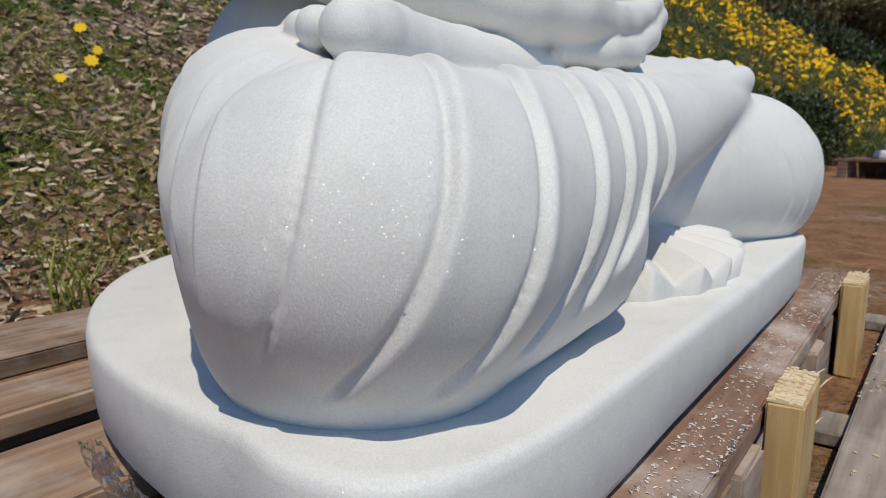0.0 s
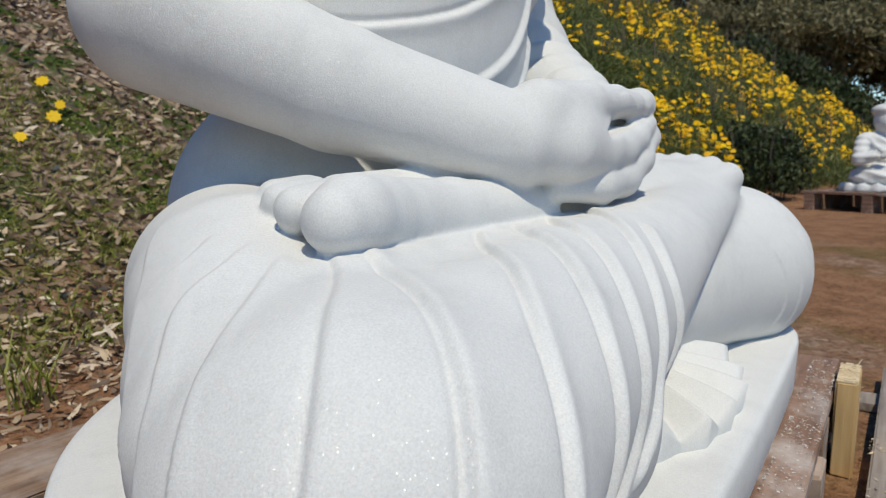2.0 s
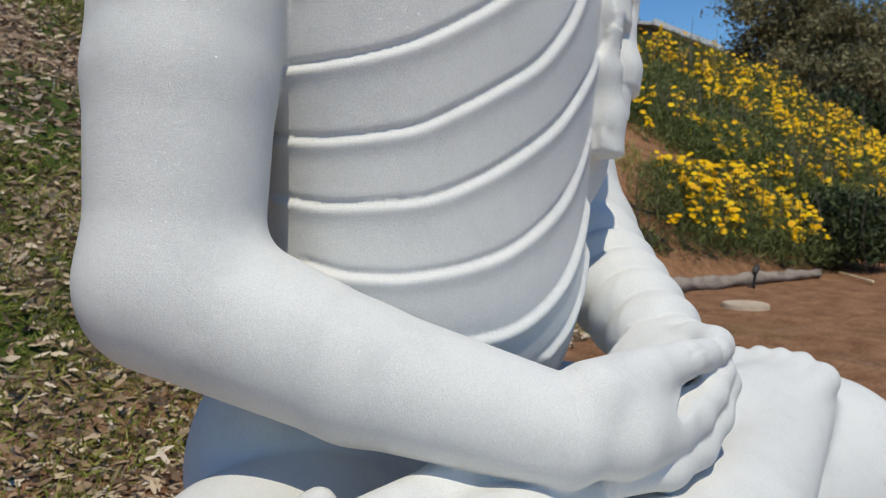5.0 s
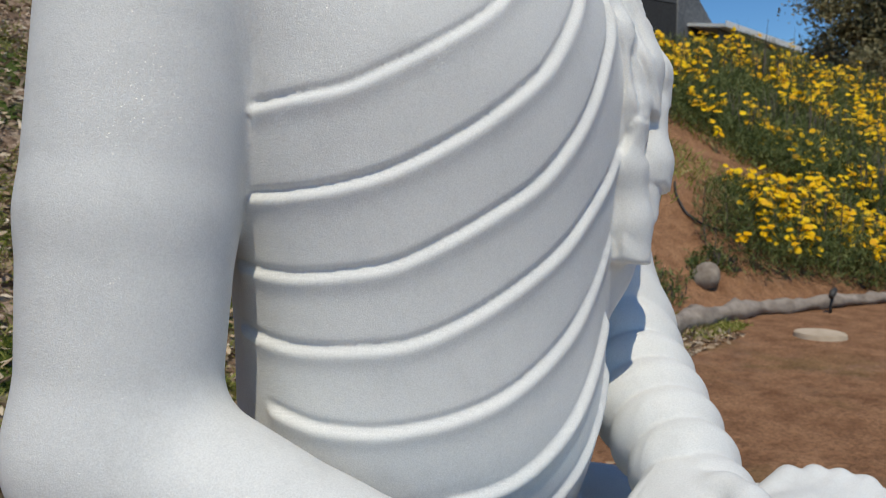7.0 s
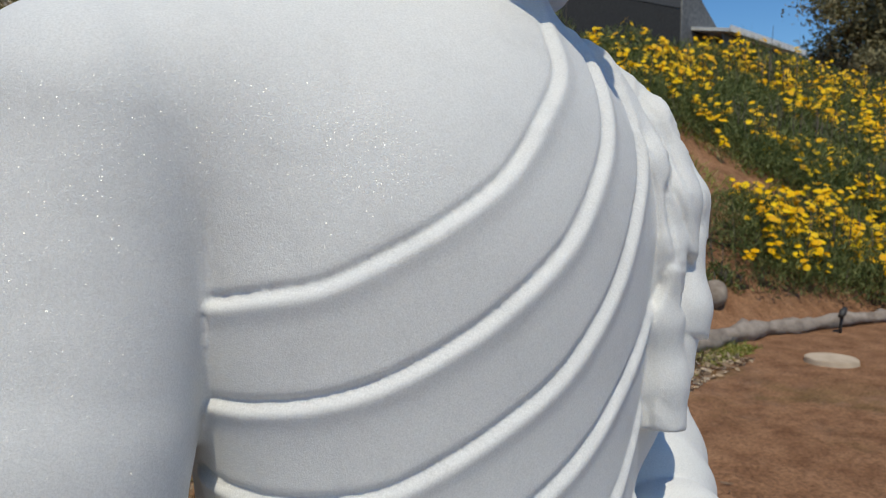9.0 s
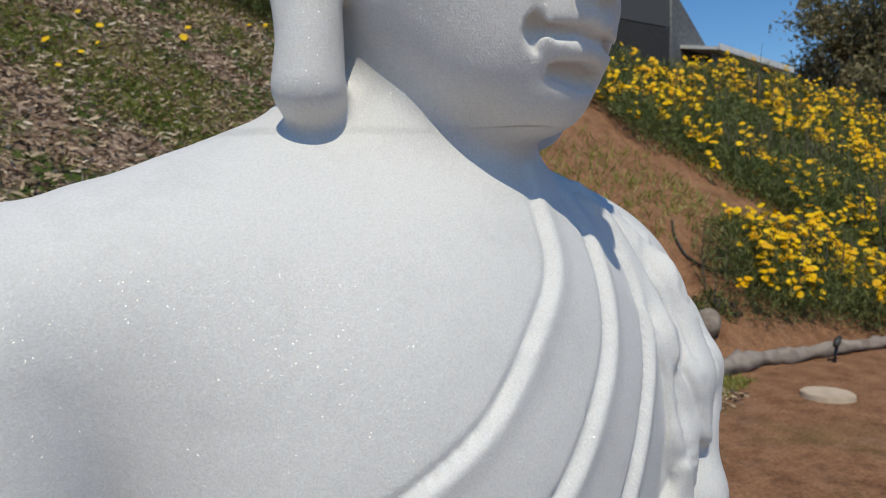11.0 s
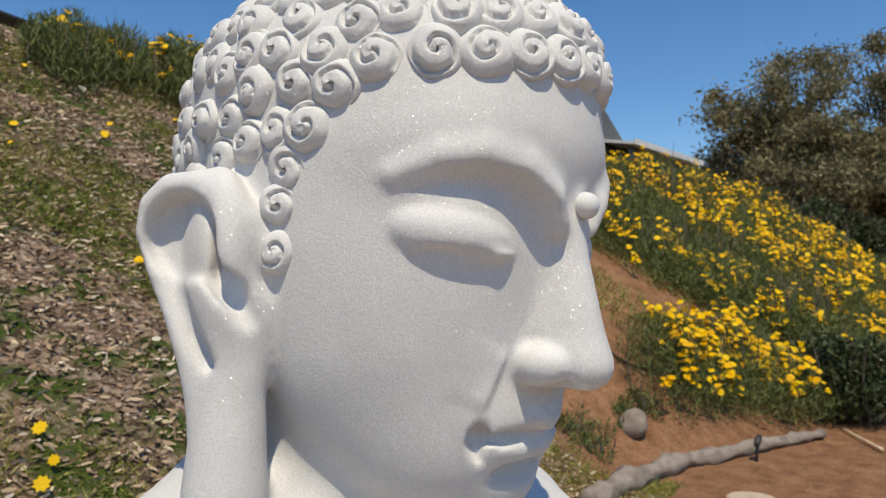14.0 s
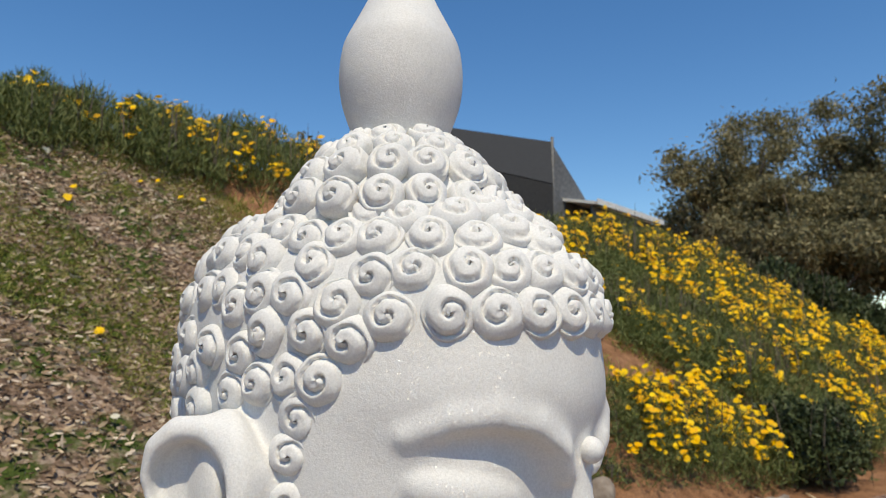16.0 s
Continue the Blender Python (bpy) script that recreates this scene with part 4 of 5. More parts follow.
# soft pleats at the back of the knee
fold([(-0.466, -0.186, 0.507), (-0.52, -0.217, 0.49), (-0.575, -0.249, 0.467), (-0.619, -0.277, 0.44), (-0.643, -0.291, 0.412), (-0.65, -0.293, 0.382), (-0.647, -0.289, 0.351), (-0.638, -0.281, 0.319)], step(0.004, 0.03, 1), 0.06)
fold([(-0.474, -0.159, 0.513), (-0.51, -0.171, 0.501), (-0.554, -0.173, 0.477), (-0.603, -0.216, 0.447), (-0.623, -0.232, 0.418), (-0.644, -0.258, 0.389), (-0.649, -0.27, 0.363)], step(0.004, 0.03, 1), 0.06)
fold([(-0.473, -0.12, 0.518), (-0.51, -0.127, 0.499), (-0.536, -0.106, 0.466), (-0.584, -0.16, 0.43), (-0.617, -0.203, 0.401), (-0.62, -0.211, 0.378)], step(0.004, 0.03, 1), 0.06)
fold([(-0.42, -0.02, 0.505), (-0.51, -0.07, 0.48), (-0.565, -0.11, 0.43), (-0.575, -0.11, 0.36)], step(0.003, 0.03, 1), 0.06)
# far knee: faint pleats low on the front
for x in (0.44, 0.49, 0.54, 0.59):
    fold([(x - 0.04, -0.43, 0.45), (x - 0.015, -0.452, 0.38), (x, -0.445, 0.31), (x + 0.005, -0.41, 0.27)], step(0.0026, 0.02, 1), 0.04)
# torso: rolls from the near armpit up to the far shoulder
fold([(-0.268, 0.06, 1.026), (-0.262, 0.02, 1.029), (-0.247, -0.018, 1.035), (-0.221, -0.052, 1.043), (-0.19, -0.08, 1.062), (-0.153, -0.101, 1.085), (-0.105, -0.116, 1.119), (-0.059, -0.114, 1.166), (-0.02, -0.10, 1.205), (0.0, -0.07, 1.245), (0.02, -0.02, 1.28)], ridge(0.0070, 0.0215, -1, 0.0050), 0.075, 0.02)
fold([(-0.258, 0.08, 0.953), (-0.252, 0.035, 0.951), (-0.24, -0.006, 0.953), (-0.216, -0.044, 0.96), (-0.187, -0.075, 0.973), (-0.153, -0.101, 0.994), (-0.111, -0.121, 1.022), (-0.055, -0.135, 1.066), (-0.013, -0.134, 1.113), (0.021, -0.123, 1.156), (0.048, -0.094, 1.212), (0.06, -0.04, 1.262)], ridge(0.0070, 0.0215, -1, 0.0050), 0.075, 0.02)
fold([(-0.244, 0.10, 0.886), (-0.24, 0.055, 0.88), (-0.232, 0.009, 0.877), (-0.209, -0.034, 0.881), (-0.18, -0.067, 0.889), (-0.146, -0.095, 0.909), (-0.105, -0.118, 0.934), (-0.051, -0.134, 0.968), (0.008, -0.14, 1.025), (0.053, -0.134, 1.086), (0.089, -0.118, 1.133), (0.11, -0.075, 1.20), (0.105, -0.02, 1.255)], ridge(0.0070, 0.0215, -1, 0.0050), 0.075, 0.02)
fold([(-0.236, 0.11, 0.823), (-0.234, 0.06, 0.814), (-0.227, 0.013, 0.809), (-0.202, -0.034, 0.811), (-0.17, -0.07, 0.816), (-0.131, -0.098, 0.833), (-0.082, -0.12, 0.86), (-0.016, -0.134, 0.9), (0.041, -0.136, 0.945), (0.101, -0.13, 0.993), (0.14, -0.12, 1.05)], ridge(0.0070, 0.0215, -1, 0.0050), 0.075, 0.02)
fold([(-0.235, 0.06, 0.75), (-0.222, 0.005, 0.738), (-0.20, -0.035, 0.735), (-0.179, -0.06, 0.736), (-0.129, -0.097, 0.746), (-0.074, -0.12, 0.766), (-0.001, -0.131, 0.809), (0.06, -0.135, 0.86), (0.11, -0.13, 0.91)], ridge(0.0070, 0.0215, -1, 0.0050), 0.07, 0.02)
fold([(-0.14, -0.09, 0.66), (-0.067, -0.117, 0.675), (0.003, -0.129, 0.714), (0.06, -0.127, 0.765), (0.11, -0.12, 0.82)], ridge(0.010, 0.022, -1), 0.06, 0.02)
fold([(-0.02, -0.12, 0.62), (0.04, -0.125, 0.655), (0.09, -0.12, 0.71), (0.12, -0.115, 0.76)], ridge(0.009, 0.02, -1), 0.05, 0.02)
# narrow pleats over the far shoulder
fold([(0.10, -0.03, 1.26), (0.137, -0.079, 1.202), (0.135, -0.105, 1.15), (0.125, -0.122, 1.10), (0.13, -0.13, 1.04)], ridge(0.007, 0.018, -1), 0.045)
fold([(0.14, -0.02, 1.258), (0.172, -0.075, 1.20), (0.175, -0.102, 1.14), (0.172, -0.115, 1.08), (0.18, -0.118, 1.02)], ridge(0.007, 0.018, -1), 0.045)
fold([(0.18, -0.01, 1.25), (0.212, -0.06, 1.19), (0.22, -0.085, 1.12), (0.22, -0.10, 1.05)], ridge(0.006, 0.016, -1), 0.04)
fold([(0.201, -0.018, 1.255), (0.155, -0.079, 1.205), (0.157, -0.107, 1.163), (0.154, -0.132, 1.115), (0.17, -0.136, 1.067), (0.178, -0.136, 1.029)], ridge(0.0042, 0.013, -1, 0.0030), 0.03, 0.02)
fold([(0.108, -0.097, 1.177), (0.115, -0.118, 1.137), (0.127, -0.126, 1.097), (0.127, -0.135, 1.058), (0.14, -0.137, 1.015), (0.155, -0.135, 0.97)], ridge(0.0042, 0.013, -1, 0.0030), 0.03, 0.02)
fold([(0.225, -0.041, 1.232), (0.168, -0.107, 1.178), (0.203, -0.116, 1.126), (0.213, -0.129, 1.076)], ridge(0.0042, 0.013, -1, 0.0030), 0.03, 0.02)
fold([(0.152, -0.059, 1.229), (0.147, -0.09, 1.181), (0.128, -0.122, 1.137), (0.146, -0.131, 1.09), (0.161, -0.133, 1.047)], ridge(0.0042, 0.013, -1, 0.0030), 0.03, 0.02)
# the thumb's nail
fold([(-0.0239, -0.2942, 0.655), (0.0093, -0.2976, 0.6582), (0.0228, -0.3032, 0.6483), (0.0235, -0.3014, 0.6363), (-0.0091, -0.2955, 0.6304)], swell(-0.0018, 0.002), 0.012, 0.004)
# neck rings
fold([(-0.082, 0.02, 1.275), (-0.06, -0.028, 1.268), (0.0, -0.052, 1.264), (0.06, -0.028, 1.268)], swell(-0.0025, 0.004), 0.03, 0.02)
# crease where the near arm leaves the chest
fold([(-0.245, 0.03, 1.13), (-0.258, 0.035, 1.08), (-0.262, 0.045, 1.03)], swell(-0.006, 0.010), 0.04, 0.03)


def line_on_face(points, profile, reach=0.02, ends=0.008):
    FACE_LINES.append(([tuple(at_head(q)) for q in points], profile, reach, ends))


# the line along the lid above its edge, the fold from the nose's wing to the corner of the mouth, the brow's edge
line_on_face([(-0.0875, -0.0835, 1.5478), (-0.074, -0.1010, 1.5440), (-0.058, -0.1145, 1.5388), (-0.043, -0.1235, 1.5335)], swell(-0.0016, 0.0014), 0.010, 0.010)
line_on_face([(-0.0325, -0.1075, 1.4800), (-0.0365, -0.1010, 1.4665), (-0.0400, -0.0965, 1.4530), (-0.0430, -0.0925, 1.4410)], step(0.0034, 0.014, -1), 0.03, 0.010)
line_on_face([(-0.030, -0.1120, 1.4830), (-0.0215, -0.1200, 1.4845), (-0.0130, -0.1290, 1.4825)], swell(-0.0016, 0.0030), 0.012, 0.008)


def hem_fan():
    """The end of the robe spread on the base before the shins: pleats that open like a fan."""
    na, nr = 121, 22
    a, r = np.linspace(0, 1, na)[None], np.linspace(0.0, 1, nr)[:, None]
    edge = spline([(-0.20, -0.335), (-0.135, -0.392), (-0.06, -0.427), (0.02, -0.437), (0.10, -0.432), (0.18, -0.405), (0.30, -0.355)], 20)
    edge = edge[np.linspace(0, len(edge) - 1, na).round().astype(int)]
    pleat = np.abs(((a * 6.5) % 1.0) - 0.5) * 2
    push = 1 + 0.05 * (pleat - 0.5) * r
    x = 0.06 + (edge[None, :, 0] - 0.06) * (0.25 + 0.75 * r) * push
    y = -0.25 + (edge[None, :, 1] + 0.25) * (0.15 + 0.85 * r) * push
    z = PLINTH + 0.056 * (1 - r) ** 0.8 + 0.009 + 0.027 * r * pleat ** 0.8
    top = np.stack([x, y, z + 0 * x], -1)
    low = top[-1:].copy()
    low[..., 2] = PLINTH - 0.004
    low[..., :2] += (np.array((0.06, -0.25)) - low[..., :2]) * 0.03
    v = np.concatenate([top, low]).reshape(-1, 3)
    i, j = np.meshgrid(np.arange(nr), np.arange(na - 1), indexing="ij")
    i, j = i.ravel(), j.ravel()
    return v, np.stack([i * na + j, (i + 1) * na + j, (i + 1) * na + j + 1, i * na + j + 1], 1)

CELL_BODY, CELL_HEAD = 0.0029, 0.0022
statue = build_statue(CELL_BODY, CELL_HEAD)


# ---- the ground and the bank ----
def toe_of(x):
    return np.interp(x, [-8, -1, 1, 3, 4.6, 6, 9, 14, 20, 40], [0.6, 1.25, 1.3, 1.45, 1.62, 1.15, 0.6, -0.3, -1.2, -3.5])


def crest_of(x):
    return np.interp(x, [-8, 3, 7, 11, 20, 40], [4.4, 4.22, 3.75, 3.3, 2.3, 1.6])


def bank_height(x, y):
    d = y - toe_of(x)
    z = 0.74 * d
    top = crest_of(x)
    z = np.where(z < 0, 0, z)
    z = np.where(z < 0.3, z * z / 0.6, z - 0.15)
    over = z > top - 0.4
    z = np.where(over, top - 0.4 * np.exp(-np.clip(z - top + 0.4, 0, 30) / 0.4), z)
    return z


def lumps(x, y, scale):
    out = np.zeros(len(x))
    rng = np.random.default_rng(7)
    for k in range(9):
        a, f, ph = rng.uniform(0, 6.28), scale * 1.5 ** (k % 5) * rng.uniform(0.8, 1.2), rng.uniform(0, 6.28)
        out += np.sin((x * math.cos(a) + y * math.sin(a)) * f + ph) / 1.4 ** (k % 5)
    return out / 5


def ground_at(x, y):
    x, y = np.atleast_1d(np.asarray(x, float)), np.atleast_1d(np.asarray(y, float))
    z = bank_height(x, y)
    rise = 0.05 * np.clip((x - 1.5) / 3, 0, 1)
    return z + rise + 0.02 * lumps(x, y, 3.0) * (0.4 + np.clip(z, 0, 1)) + 0.05 * lumps(x, y, 1.1) * np.clip(z, 0, 1)


def build_ground():
    def axis(near, far):
        return np.concatenate([-np.geomspace(far, near, 34)[:-1], np.linspace(-near, near, 261), np.geomspace(near, far, 34)[1:]])

    xs, ys = 4.0 + axis(7.0, 1500), 2.5 + axis(6.0, 1500)
    gx, gy = np.meshgrid(xs, ys, indexing="ij")
    x, y = gx.ravel(), gy.ravel()
    v = np.c_[x, y, ground_at(x, y)]
    a, b = len(xs), len(ys)
    i, j = np.meshgrid(np.arange(a - 1), np.arange(b - 1), indexing="ij")
    i, j = i.ravel(), j.ravel()
    f = np.stack([i * b + j, (i + 1) * b + j, (i + 1) * b + j + 1, i * b + j + 1], 1)
    ob = new("ground", quick_mesh("ground", v, f, EARTH))
    return tagged(ob, "red-brown trodden earth rising to a planted bank", "ground", kind="structure")


build_ground()


# ---- bushes, flowers and trees ----
def bush(name, at, size, leaves, flowers, leaf_mat, petal_mat, label, seed, leaf=(0.07, 0.008), bloom=0.021, upright=0.8):
    """A mound of fine leaves on thin stems, with flowers standing over it."""
    rng = np.random.default_rng(seed)
    z0 = float(ground_at(at[0], at[1])[0])
    root = new(name)
    root.location = (at[0], at[1], z0 - 0.03)
    k = rng.uniform(0, 1, (leaves, 3)) * [2 * np.pi, 1, 1]
    mounds = rng.uniform(-0.55, 0.55, (9, 2)) * [size[0], size[1]]
    which = rng.integers(0, 9, leaves)
    tall = rng.uniform(0.6, 1.0, 9)
    rad = np.sqrt(k[:, 1]) * 0.55
    px = mounds[which, 0] + np.cos(k[:, 0]) * rad * size[0]
    py = mounds[which, 1] + np.sin(k[:, 0]) * rad * size[1]
    top = size[2] * tall[which] * (1 - (rad / 0.62) ** 2 * 0.55)
    pz = top * (1 - 0.75 * k[:, 2] ** 1.7)
    pz += ground_at(at[0] + px, at[1] + py) - z0
    p = np.c_[px, py, pz]
    ways = rng.standard_normal((leaves, 3)) * [0.7, 0.7, 0.4] + [0, 0, upright]
    v, f = blades(p, ways, leaf[0], leaf[1], rng)
    part("foliage", quick_mesh("foliage", v, f, leaf_mat, False), root)
    stems = 60
    i = rng.integers(0, leaves, stems)
    v, f = blades(np.c_[px[i], py[i], pz[i] * 0.1], np.c_[rng.uniform(-0.1, 0.1, stems), rng.uniform(-0.1, 0.1, stems), np.ones(stems)], size[2] * 0.8, 0.012, rng)
    tagged(part("stem_mass", quick_mesh("stem_mass", v, f, BARK, False), root), kind="stuff")
    if flowers:
        nest = rng.integers(0, leaves, max(4, flowers // 15))
        i = rng.integers(0, leaves, flowers * 6)
        near = np.min(np.hypot(px[i][:, None] - px[nest], py[i][:, None] - py[nest]), 1)
        i = i[np.argsort(near + rng.uniform(0, 0.16, len(i)))[:flowers]]
        q = np.c_[px[i], py[i], (ground_at(at[0] + px[i], at[1] + py[i]) - z0) + top[i] * rng.uniform(0.82, 1.15, flowers) + 0.03]
        v, f = blooms(q, rng.standard_normal((flowers, 3)) * 0.35 + [-0.45, -0.4, 0.9], bloom, rng)
        tagged(part("flower_mass", quick_mesh("flower_mass", v, f, petal_mat, False), root), kind="stuff")
    return tagged(root, label, "bush", "bushes on the bank")


# the mound of yellow daisies nearest on the bank, and its dark neighbour
YELLOW = "feathery green daisy bush covered in yellow flowers on the bank"
bush("daisy_bush", (6.5, 1.75), (1.0, 0.75, 0.75), 14000, 480, LEAF_GREEN, PETAL, YELLOW, 1, (0.07, 0.008), 0.035)
bush("daisy_bush", (7.4, 1.35), (0.8, 0.6, 0.8), 9000, 320, LEAF_GREEN, PETAL, YELLOW, 2, (0.07, 0.008), 0.035)
bush("leafy_shrub", (8.0, 0.75), (0.8, 0.7, 1.0), 9000, 0, LEAF_DARK, None, "dark glossy leafy shrub among the daisies", 3, (0.06, 0.03))
spots = [((8.6, 3.4), 1.2, 0.6), ((9.6, 3.2), 1.2, 0.65), ((10.8, 3.0), 1.3, 0.7), ((9.2, 2.2), 1.0, 0.7), ((10.4, 2.0), 1.3, 0.7), ((12.2, 2.3), 1.5, 0.8),
         ((12.0, 1.1), 1.4, 0.8), ((14.0, 1.5), 1.6, 0.8), ((10.0, 0.6), 1.0, 0.7), ((12.5, -0.2), 1.3, 0.7), ((15.5, 0.6), 1.6, 0.8), ((17.5, 0.4), 1.8, 0.8), ((8.3, 4.3), 1.1, 0.6), ((9.6, 4.4), 1.2, 0.7), ((12.4, 3.9), 1.4, 0.8), ((14.2, 3.3), 1.6, 0.8), ((16.6, 2.6), 1.8, 0.8), ((11.2, 4.3), 1.2, 0.7)]
for k, (at, r, h) in enumerate(spots):
    many = 90 if at[0] < 11 and at[1] < 3.5 else 330
    bush("daisy_bush", at, (r, r * 0.8, h), 7000, many, LEAF_GREEN, PETAL, YELLOW, 10 + k, (0.10, 0.012), 0.044)
for k, (at, h) in enumerate((((11.9, 4.5), 0.95), ((13.0, 4.2), 1.05), ((14.4, 3.9), 1.1), ((15.8, 3.6), 1.1))):
    bush("daisy_bush", at, (1.1, 0.8, h), 6000, 200, LEAF_GREEN, PETAL, YELLOW, 60 + k, (0.10, 0.012), 0.042)
for k, at in enumerate(((19.5, 3.2), (20.0, 1.7), (20.3, 0.2), (20.0, -1.4), (19.5, -3.0))):
    bush("leafy_shrub", at, (1.3, 1.3, 1.35), 6000, 0, LEAF_DARK, None, "dark evergreen scrub along the far end of the bank", 80 + k, (0.16, 0.06))
# along the top of the bank behind the figure
for k, (at, r, h, n) in enumerate([((3.9, 6.3), 0.6, 0.75, 80), ((4.6, 6.5), 0.7, 0.7, 110), ((5.4, 6.4), 0.8, 0.7, 140), ((6.2, 6.2), 0.8, 0.6, 150), ((3.0, 6.4), 0.5, 0.6, 50), ((2.4, 6.2), 0.4, 0.5, 45), ((7.2, 6.0), 1.0, 0.7, 150)]):
    bush("daisy_bush", at, (r, r, h), 5000, n, LEAF_GREEN, PETAL, "tall green daisy bush with scattered yellow flowers at the bank's crest", 40 + k, (0.11, 0.011), 0.042, 1.3)


# low weeds on the bare soil below the daisies
for k, at in enumerate([(5.21, 2.05), (4.61, 2.24), (4.65, 2.07), (5.55, 2.04), (9.9, 0.93), (9.83, 0.65), (9.59, 1.32)]):
    bush("low_weed", at, (0.22 + 0.05 * (k % 3), 0.17, 0.10 + 0.02 * (k % 2)), 260, 0, LEAF_GREEN, None, "low green weed on the bare soil of the bank", 120 + k, (0.06, 0.012))


def tree(at, height, spread, seed, label, clumps=150, leaves=120, low=0.3, leaf_mat=None):
    """A trunk that forks into limbs, each with clumps of small leaves; ragged outline, gaps between the clumps."""
    rng = np.random.default_rng(seed)
    z0 = float(ground_at(at[0], at[1])[0])
    root = new("tree")
    root.location = (at[0], at[1], z0 - 0.1)
    bend = rng.uniform(-0.06, 0.06, 2) * height
    trunk = [(bend[0] * s * s, bend[1] * s * s, s * height * 0.62) for s in np.linspace(0, 1, 9)]
    part("trunk", tube_mesh("trunk", trunk, np.linspace(0.035, 0.012, 9) * height, BARK, 10, 0.05, seed), root)
    tips = []
    for k in range(14):
        s = rng.uniform(low, 1.0)
        a = np.array((bend[0] * s * s, bend[1] * s * s, s * height * 0.6))
        t = 2.4 * k + rng.uniform(-0.4, 0.4)
        up = rng.uniform(low, 0.97)
        out = spread * rng.uniform(0.35, 1.0) * math.sqrt(max(0.12, 1 - (up - 0.45) ** 2 * 2.6))
        b = np.array((math.cos(t) * out, math.sin(t) * out, height * max(up, s * 0.6 + 0.05)))
        line = spline([a, (a + b) / 2 + (0, 0, -0.03 * height), b], 5)
        part("limb", tube_mesh("limb", line, np.linspace(0.012, 0.004, len(line)) * height, BARK, 7, 0.05, seed + k), root)
        tips += [line[-1], line[-1], line[-3], line[-5], line[-8]]
    tips = np.array(tips)
    c = tips[rng.integers(0, len(tips), clumps)] + rng.standard_normal((clumps, 3)) * [0.15 * spread, 0.15 * spread, 0.05 * height]
    c[:, 2] = np.clip(c[:, 2], low * 0.8 * height, height)
    p = np.repeat(c, leaves, 0) + rng.standard_normal((clumps * leaves, 3)) * np.repeat(rng.uniform(0.03, 0.06, clumps), leaves)[:, None] * height * [1, 1, 0.7]
    v, f = blades(p, rng.standard_normal((len(p), 3)) - [0, 0, 0.3], 0.17, 0.065, rng)
    part("crown", quick_mesh("crown", v, f, leaf_mat or LEAF_GREY, False), root)
    return tagged(root, label, "tree", "trees beyond the bank")


GUM = "tall grey-green evergreen tree with a loose ragged crown"
LOW = "low dark evergreen thicket below the tall trees"
tree((28.0, 5.5), 8.4, 2.6, 1, GUM, 130, 330, 0.3)
tree((30.2, 1.6), 8.6, 3.2, 2, GUM, 165, 330, 0.3)
tree((30.8, -2.4), 9.2, 3.4, 3, GUM, 170, 330, 0.3)
tree((30.5, -6.0), 10.0, 4.2, 4, GUM, 260, 190, 0.25)
tree((26.0, 4.9), 4.2, 2.0, 9, LOW, 200, 170, 0.06)
tree((25.0, 2.6), 5.0, 2.8, 5, LOW, 240, 170, 0.06)
tree((25.5, -0.8), 5.4, 3.0, 6, LOW, 240, 170, 0.06)
tree((24.5, -4.8), 5.8, 3.4, 8, LOW, 240, 170, 0.06)
tree((23.0, -8.0), 5.6, 3.2, 11, LOW, 200, 150, 0.05)
tree((21.0, -12.0), 5.2, 3.2, 12, LOW, 200, 150, 0.05)
tree((19.0, -16.5), 5.2, 3.4, 13, LOW, 180, 150, 0.05)
tree((10.2, 10.8), 2.6, 0.6, 7, "slender young tree behind the bank's crest", 40, 120, 0.3)


# ---- crate and pallets of sawn timber ----
def board(root, name, at, size, mat, seed, turn=0.0, label=""):
    return part(name, board_mesh(name, size, mat, 0.003, 0.0012, seed), root, label, pose(*at, 0, 0, turn))


crate = new("timber_crate")
tagged(crate, "rough sawn timber crate dusted with stone powder under the figure", "crate")
board(crate, "front_plank", (0.0, -0.447, DECK - 0.014), (1.56, 0.126, 0.028), RED_WOOD, 1)
board(crate, "deck_plank", (0.0, -0.25, DECK - 0.014), (1.56, 0.14, 0.028), OLD_WOOD, 2)
board(crate, "deck_plank", (0.0, -0.04, DECK - 0.014), (1.56, 0.14, 0.028), OLD_WOOD, 3)
board(crate, "deck_plank", (-0.02, 0.165, DECK - 0.014), (1.62, 0.10, 0.028), OLD_WOOD, 4)
board(crate, "deck_plank", (-0.03, 0.39, DECK - 0.014), (1.7, 0.175, 0.028), OLD_WOOD, 5)
for k, x in enumerate((-0.66, -0.20, 0.26, 0.70)):
    board(crate, "bearer", (x, -0.03, DECK - 0.028 - 0.045), (0.085, 0.98, 0.09), OLD_WOOD, 10 + k)
for k, y in enumerate((-0.46, -0.02, 0.44)):
    board(crate, "runner", (0.0, y, 0.021), (1.56, 0.09, 0.042), GREY_WOOD, 20 + k)
def stub_end(name, size, seed):
    """A torn end: a slab of fibres broken at uneven heights, and slivers standing off one side."""
    g = np.random.default_rng(seed)
    v, f = [], []
    nx, ny = 22, 8
    for i in range(nx):
        for j in range(ny):
            x, y = (i / nx - 0.5) * size[0], (j / ny - 0.5) * size[1]
            w, d, h = size[0] / nx, size[1] / ny, size[2] * g.uniform(0.3, 1.0)
            k = len(v)
            v += [(x + p * w, y + q * d, r * h) for r in (0, 1) for p, q in ((0, 0), (1, 0), (1, 1), (0, 1))]
            f += [tuple(k + e for e in q) for q in ((4, 5, 6, 7), (0, 1, 5, 4), (1, 2, 6, 5), (2, 3, 7, 6), (3, 0, 4, 7))]
    return mesh_of(name, v, f, PALE_WOOD)


